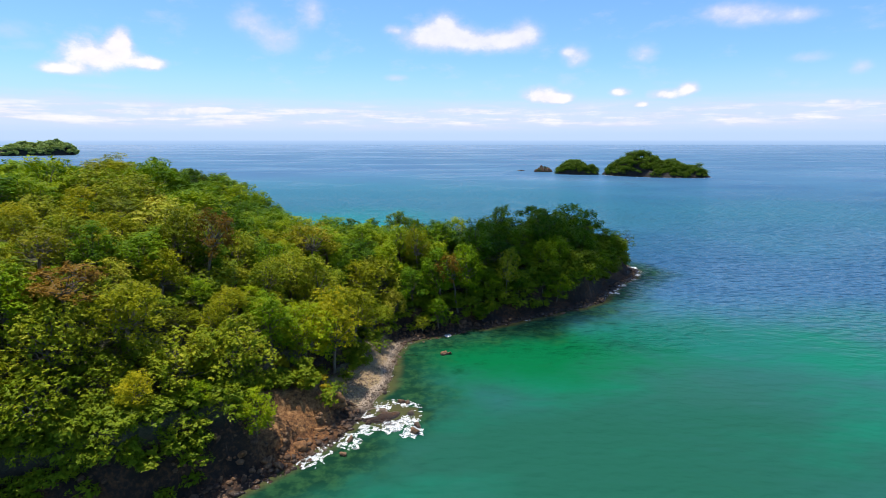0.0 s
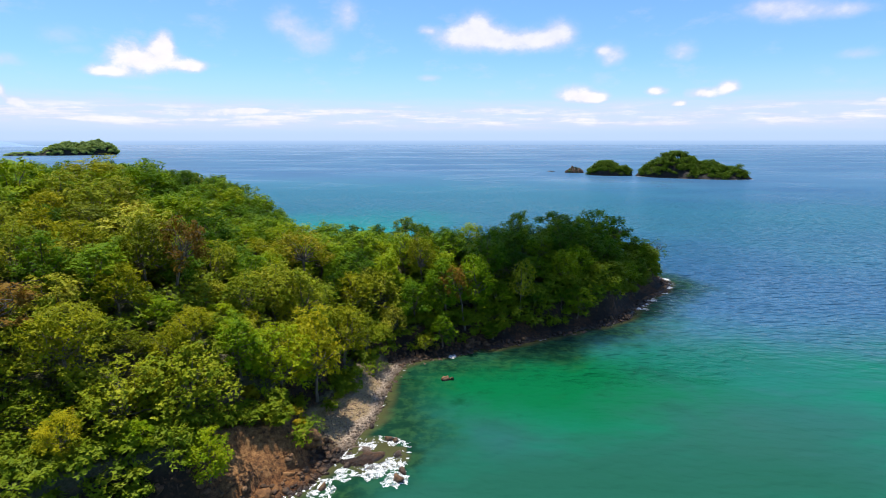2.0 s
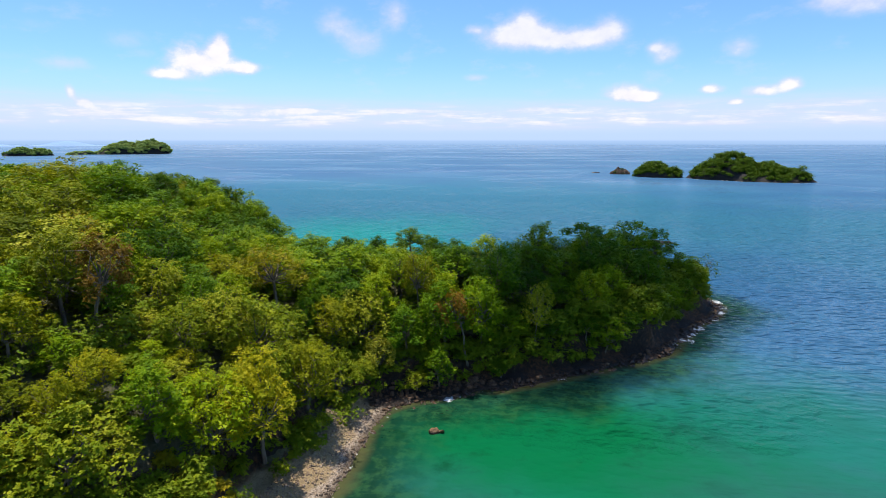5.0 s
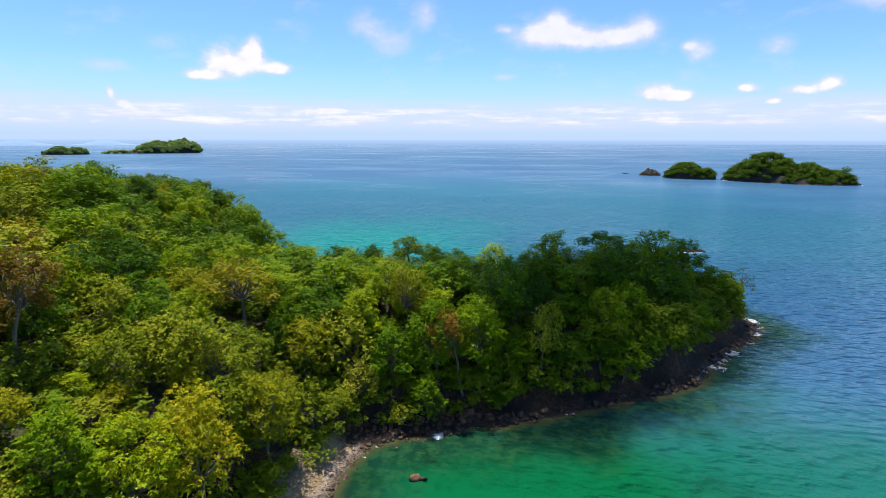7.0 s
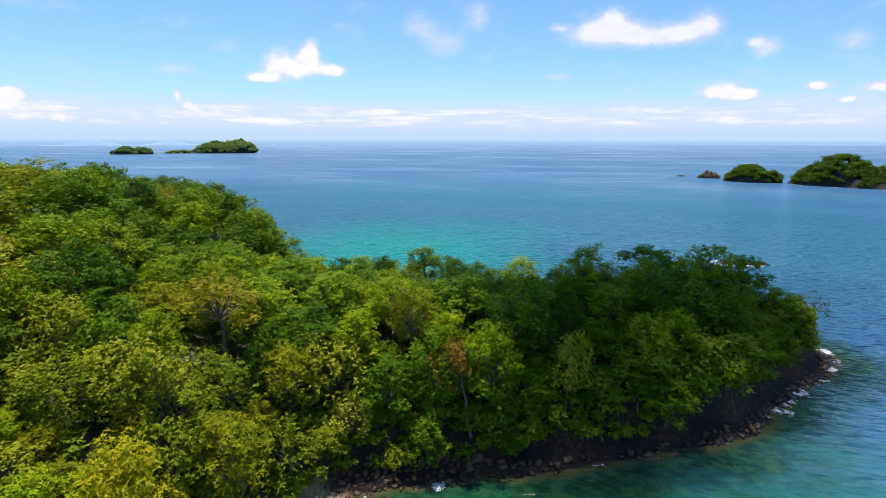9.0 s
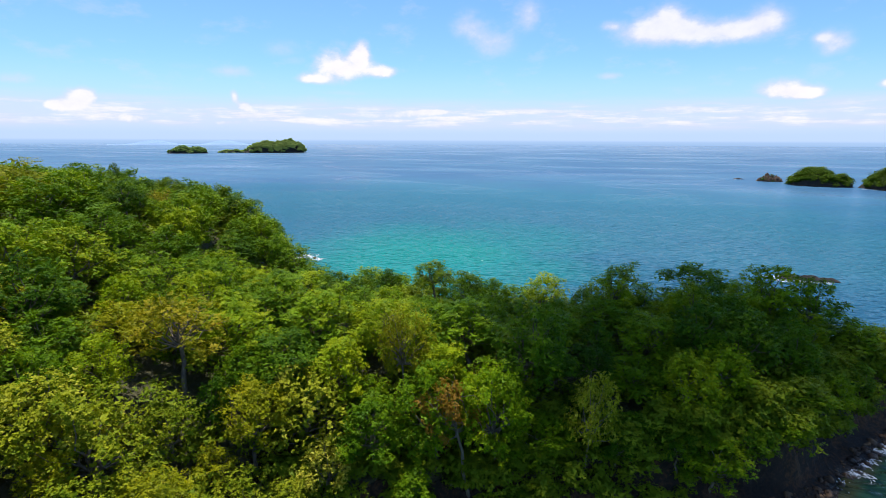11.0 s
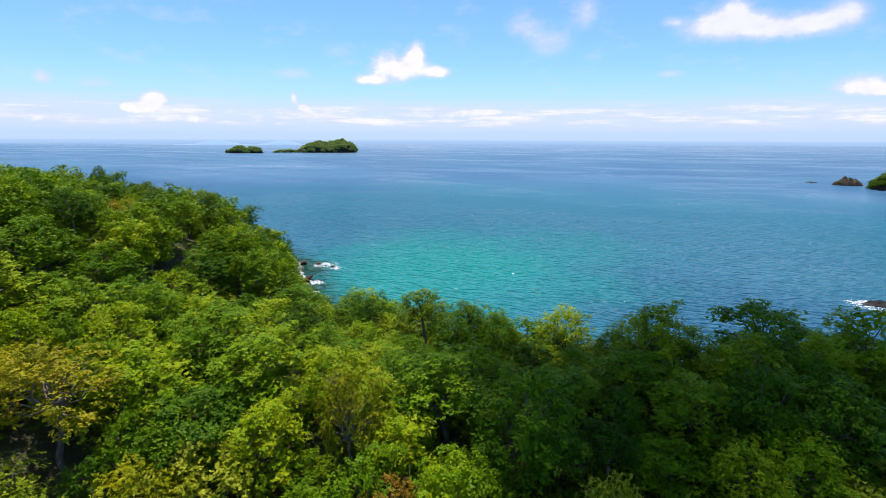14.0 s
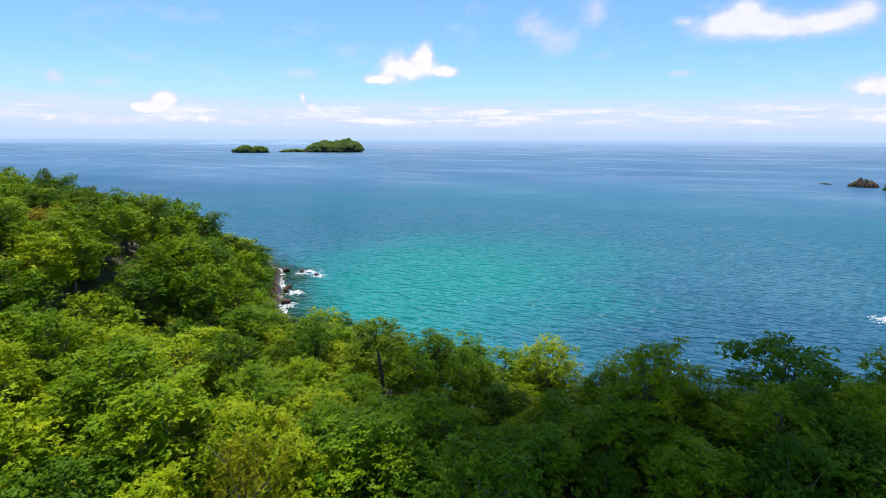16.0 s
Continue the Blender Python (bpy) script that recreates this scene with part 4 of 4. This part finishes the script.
for x, y, k in ((0.3, 98.6, 1.0), (1.2, 98.8, 0.6), (-6.6, 79.1, 0.85), (-5.6, 78.6, 0.6), (-4.0, 70.1, 1.2), (-3.6, 71.6, 0.9), (-12.9, 67.8, 0.75), (-17.6, 64.5, 0.6), (-13.2, 64.5, 0.6), (-10.8, 72.6, 0.7)):
    boulder(x, y, k, 0.15)
made = 0
while made < 200:
    x, y = rng.uniform(-34, 64), rng.uniform(46, 180)
    d = float(inland(np.array([x]), np.array([y]))[0])
    if -1.2 < d < 3.6 and (x < 6 or d < 1.2) and (d < 1.0 or y > 74) and (d < 0.4 or float(beachy(np.array([x]), np.array([y]))[0]) < 0.4):
        boulder(x, y, 0.35 + 0.55 * rng.rand() ** 2, tan=(y < 72 and d > 1.2 and rng.rand() < 0.7))
        made += 1


for x, y, k in ((-17.4, 69.2, 0.8), (-22.4, 61.6, 0.8), (-24.8, 60.0, 0.9), (-18.2, 67.0, 0.7)):
    boulder(x, y, k, floor_at(x, y) + 0.1 * k, True)


def outcrop(name, label, path, seed):
    """A nose of cracked rock that juts out over the shore: overlapping angular masses along a path of x, y, z, radius, in one mesh."""
    r = np.random.RandomState(seed)
    pieces = []
    for x, y, z, rad in path:
        for _ in range(4):
            v = BALL_V.copy()
            for _ in range(10):
                n = unit(r.normal(size=3))
                v -= np.maximum(v @ n - (0.45 + 0.35 * r.rand()), 0)[:, None] * n
            v *= 1 + 0.10 * r.normal(size=(len(v), 1))
            k = rad * (0.55 + 0.5 * r.rand())
            pieces.append((v * (k * 1.15, k, k * 0.75) + (x + r.normal() * rad * 0.35, y + r.normal() * rad * 0.3, z + r.normal() * rad * 0.2), BALL_F))
    return tagged(new(name, mesh_of(name, *join(pieces), [ROCK_ORANGE])), label, "rock outcrop")


outcrop("rock_outcrop", "rust-orange nose of cracked rock over the beach", ((-25.0, 73.8, 4.3, 1.9), (-22.6, 73.5, 4.1, 1.9), (-20.4, 73.5, 3.8, 1.8), (-18.4, 73.6, 3.4, 1.6), (-16.6, 73.7, 3.0, 1.3), (-15.4, 73.8, 2.6, 0.9)), 31)
outcrop("rock_outcrop", "sunlit orange rock ledge sloping to the water", ((-25.0, 69.2, 3.0, 1.6), (-23.0, 67.6, 2.0, 1.7), (-21.0, 66.2, 1.1, 1.5), (-19.2, 65.4, 0.6, 1.2), (-20.8, 63.4, 0.3, 1.0), (-23.4, 64.6, 1.2, 1.4)), 32)
PEBBLE = bmesh.new()
bmesh.ops.create_icosphere(PEBBLE, subdivisions=1, radius=1.0)
PEB_V, PEB_F = np.array([v.co[:] for v in PEBBLE.verts]), np.array([[v.index for v in f.verts] for f in PEBBLE.faces])
PEBBLE.free()


def rubble(name, label, mat, seed, count, box, near, far, small, large):
    """Loose stones over the shore shelf, in one mesh."""
    r = np.random.RandomState(seed)
    x, y = r.uniform(box[0], box[1], count * 60), r.uniform(box[2], box[3], count * 60)
    d = inland(x, y)
    k = np.flatnonzero((d > near) & (d < far) & ((beachy(x, y) < 0.4) == (mat is ROCK)) & ((x < 8) | (d < 1.6)))[:count]
    x, y = x[k], y[k]
    size = small + (large - small) * r.rand(len(k)) ** 3
    at = np.stack([x, y, np.maximum(height(x, y), -0.2) + size * 0.12], -1)
    v = PEB_V[None] * (1 + 0.28 * r.normal(size=(len(k), len(PEB_V), 1)) * 0.6) * (size[:, None] * (0.7 + 0.6 * r.rand(len(k), 3)) * (1, 1, 0.7))[:, None] + at[:, None]
    f = PEB_F[None] + (np.arange(len(k)) * len(PEB_V))[:, None, None]
    return tagged(new(name, mesh_of(name, v.reshape(-1, 3), f.reshape(-1, 3), [mat])), label, "stones", kind="stuff")


rubble("rubble", "dark broken rock along the foot of the bluffs", ROCK, 21, 2600, (-40, 64, 44, 180), -0.8, 4.2, 0.12, 0.6)
rubble("gravel", "pale pebbles and stones of the beach", ROCK_TAN, 22, 2600, (-20, -6, 70, 106), -0.6, 6.5, 0.06, 0.22)


# ---- foam ----
def foam(name, label, box, weight, seed, cell=0.10):
    """Lacy foam lying on the water: small scraps where the weight of the plan beats a webbed noise."""
    r = np.random.RandomState(seed)
    x, y = [q.ravel() for q in np.meshgrid(np.arange(box[0], box[1], cell), np.arange(box[2], box[3], cell), indexing="ij")]
    w = weight(x, y)
    web = np.abs(lattice(x / 1.3 + 3 * lattice(x / 2.1, y / 2.1 + seed), y / 1.3 + seed) - 0.5) * 2
    web2 = np.abs(lattice(x / 0.5 + seed, y / 0.5) - 0.5) * 2
    lump = lattice(x / 3.3 + 50, y / 3.3 + seed)
    k = np.flatnonzero((w * (0.40 + 0.85 * lump) > 0.12 + 0.92 * web + 0.45 * web2) & (w > 0.05))
    k = k[r.rand(len(k)) < 0.70]
    c = np.stack([x[k], y[k], 0.03 + 0.05 * r.rand(len(k))], -1)
    a = r.rand(len(k)) * math.tau
    s = cell * (0.6 + 0.5 * r.rand(len(k)))
    ang = a[:, None] + np.arange(4) * math.pi / 2
    rim = c[:, None] + np.stack([np.cos(ang) * s[:, None], np.sin(ang) * s[:, None], -0.04 + 0 * ang], -1)
    v = np.concatenate([c[:, None], rim], 1)
    f = np.array([(0, 1, 2), (0, 2, 3), (0, 3, 4), (0, 4, 1)])[None] + (np.arange(len(k)) * 5)[:, None, None]
    return tagged(new(name, mesh_of(name, v.reshape(-1, 3), f.reshape(-1, 3), [FOAM], True)), label, "foam", kind="stuff")


def spot(x, y, cx, cy, r):
    return np.exp(-((x - cx) ** 2 + (y - cy) ** 2) / (r * r))


def bay_foam(x, y):
    d = inland(x, y)
    edge = np.exp(-((d + 0.3) / 0.7) ** 2) * 0.28
    w = edge
    ring = np.sqrt(((x + 8.0) / 4.6) ** 2 + ((y - 75.0) / 4.2) ** 2)
    w = np.maximum(w, 0.72 * np.exp(-((ring - 1.0) / 0.22) ** 2))
    for cx, cy, r in ((-12.8, 68.9, 2.4), (-11.4, 70.3, 1.8), (-18.0, 62.9, 1.9), (-16.8, 64.4, 1.8), (-14.4, 68.0, 1.9), (-12.0, 74.6, 1.5), (-9.5, 77.5, 1.5), (-5.4, 73.3, 1.7), (-7.2, 71.7, 1.8), (-4.4, 70.4, 1.5), (-6.2, 78.8, 1.4)):
        w = np.maximum(w, 1.55 * spot(x, y, cx, cy, r))
    return np.where(d < 1.2, w, 0)


def point_foam(x, y):
    d = inland(x, y)
    w = np.exp(-((d + 0.2) / 0.7) ** 2) * 0.24
    for cx, cy, r in ((43.4, 138.6, 1.8), (45.8, 141.8, 2.0), (48.2, 145.2, 2.0), (51.4, 149.6, 1.6), (56.5, 157, 1.4), (59.6, 162, 1.5), (61.6, 167, 1.5), (61.8, 171, 1.6), (35.5, 129.4, 1.2), (1, 109, 1.0)):
        w = np.maximum(w, 1.1 * spot(x, y, cx, cy, r))
    return np.where(d < 0.8, w, 0)


def cove_foam(x, y):
    d = inland(x, y)
    w = np.exp(-((d + 0.4) / 1.2) ** 2) * 0.55
    for cx, cy, r in ((-82, 204, 3.0), (-94, 224, 4.0), (-88, 222, 2.5), (-75, 195, 2.5)):
        w = np.maximum(w, spot(x, y, cx, cy, r))
    return np.where(d < 0.8, w, 0)


foam("foam", "white foam washing over the rocks of the beach", (-27, 0, 53, 104), bay_foam, 5)
foam("foam", "thin white foam round the rocky point", (-8, 66, 104, 180), point_foam, 6)
foam("foam", "white surf on the rocks of the far cove", (-106, -66, 186, 230), cove_foam, 7, 0.16)
foam("foam", "white surf round the low rock", (48, 78, 242, 264), lambda x, y: 1.9 * np.exp(-(((x - 63) / 9) ** 4 + ((y - 252.3) / 3.6) ** 2)), 8, 0.25)


def islet_foam(x, y):
    u, v = (x - 246) * 0.891 - (y - 634) * 0.454, (x - 246) * 0.454 + (y - 634) * 0.891
    q = np.sqrt((u / 62) ** 2 + (v / 26) ** 2)
    return np.where(v < 4, 0.8 * np.exp(-((q - 0.98) / 0.03) ** 2), 0)


foam("foam", "thin white surf along the islet's rocks", (180, 312, 596, 650), islet_foam, 9, 0.6)
for x, y, k in ((-84, 203.5, 1.5), (-86, 206, 1.6), (-101, 221, 1.8), (-96, 223, 1.2), (-89, 221.5, 0.7), (-77, 195.5, 1.4)):
    boulder(x, y, k, 0.5)
islet("reef_rock", "long low black rock awash in white surf", (65, 252.6, 8.2, 1.7, 3), ((-4.5, 0, 1.5, 3.0), (0.5, 0, 1.9, 3.0), (5, 0, 1.2, 2.5)), 78, 0.7, 0.9, 0, "rock")


# ---- clouds that shade the point, out over the headland ----
def overhead_cloud(x, y, z, rx, ry, turn):
    r = np.random.RandomState(9)
    pieces = []
    for i in range(40):
        u, v = ((i % 8) + 0.15 + 0.7 * r.rand()) / 4 - 1, ((i // 8) + 0.15 + 0.7 * r.rand()) / 2.5 - 1
        k = 0.24 + 0.08 * r.rand()
        pieces.append((BALL_V * (1 + 0.1 * r.rand(len(BALL_V), 1)) * (rx * k, rx * k, 12) + (rx * u, ry * v * (0.94 - 0.12 * u), 8 * r.rand()), BALL_F))
    ob = new("cloud", mesh_of("cloud", *join(pieces), [CLOUD], True))
    ob.matrix_basis = pose(x, y, z, 0, 0, turn)
    return tagged(ob, "white cumulus cloud drifting over the headland", "cloud")


HIGH = 420.0
shift = SUN_FROM * (HIGH / SUN_FROM.z)
overhead_cloud(29 + shift.x, 146.3 + shift.y, HIGH, 31, 15, 47)
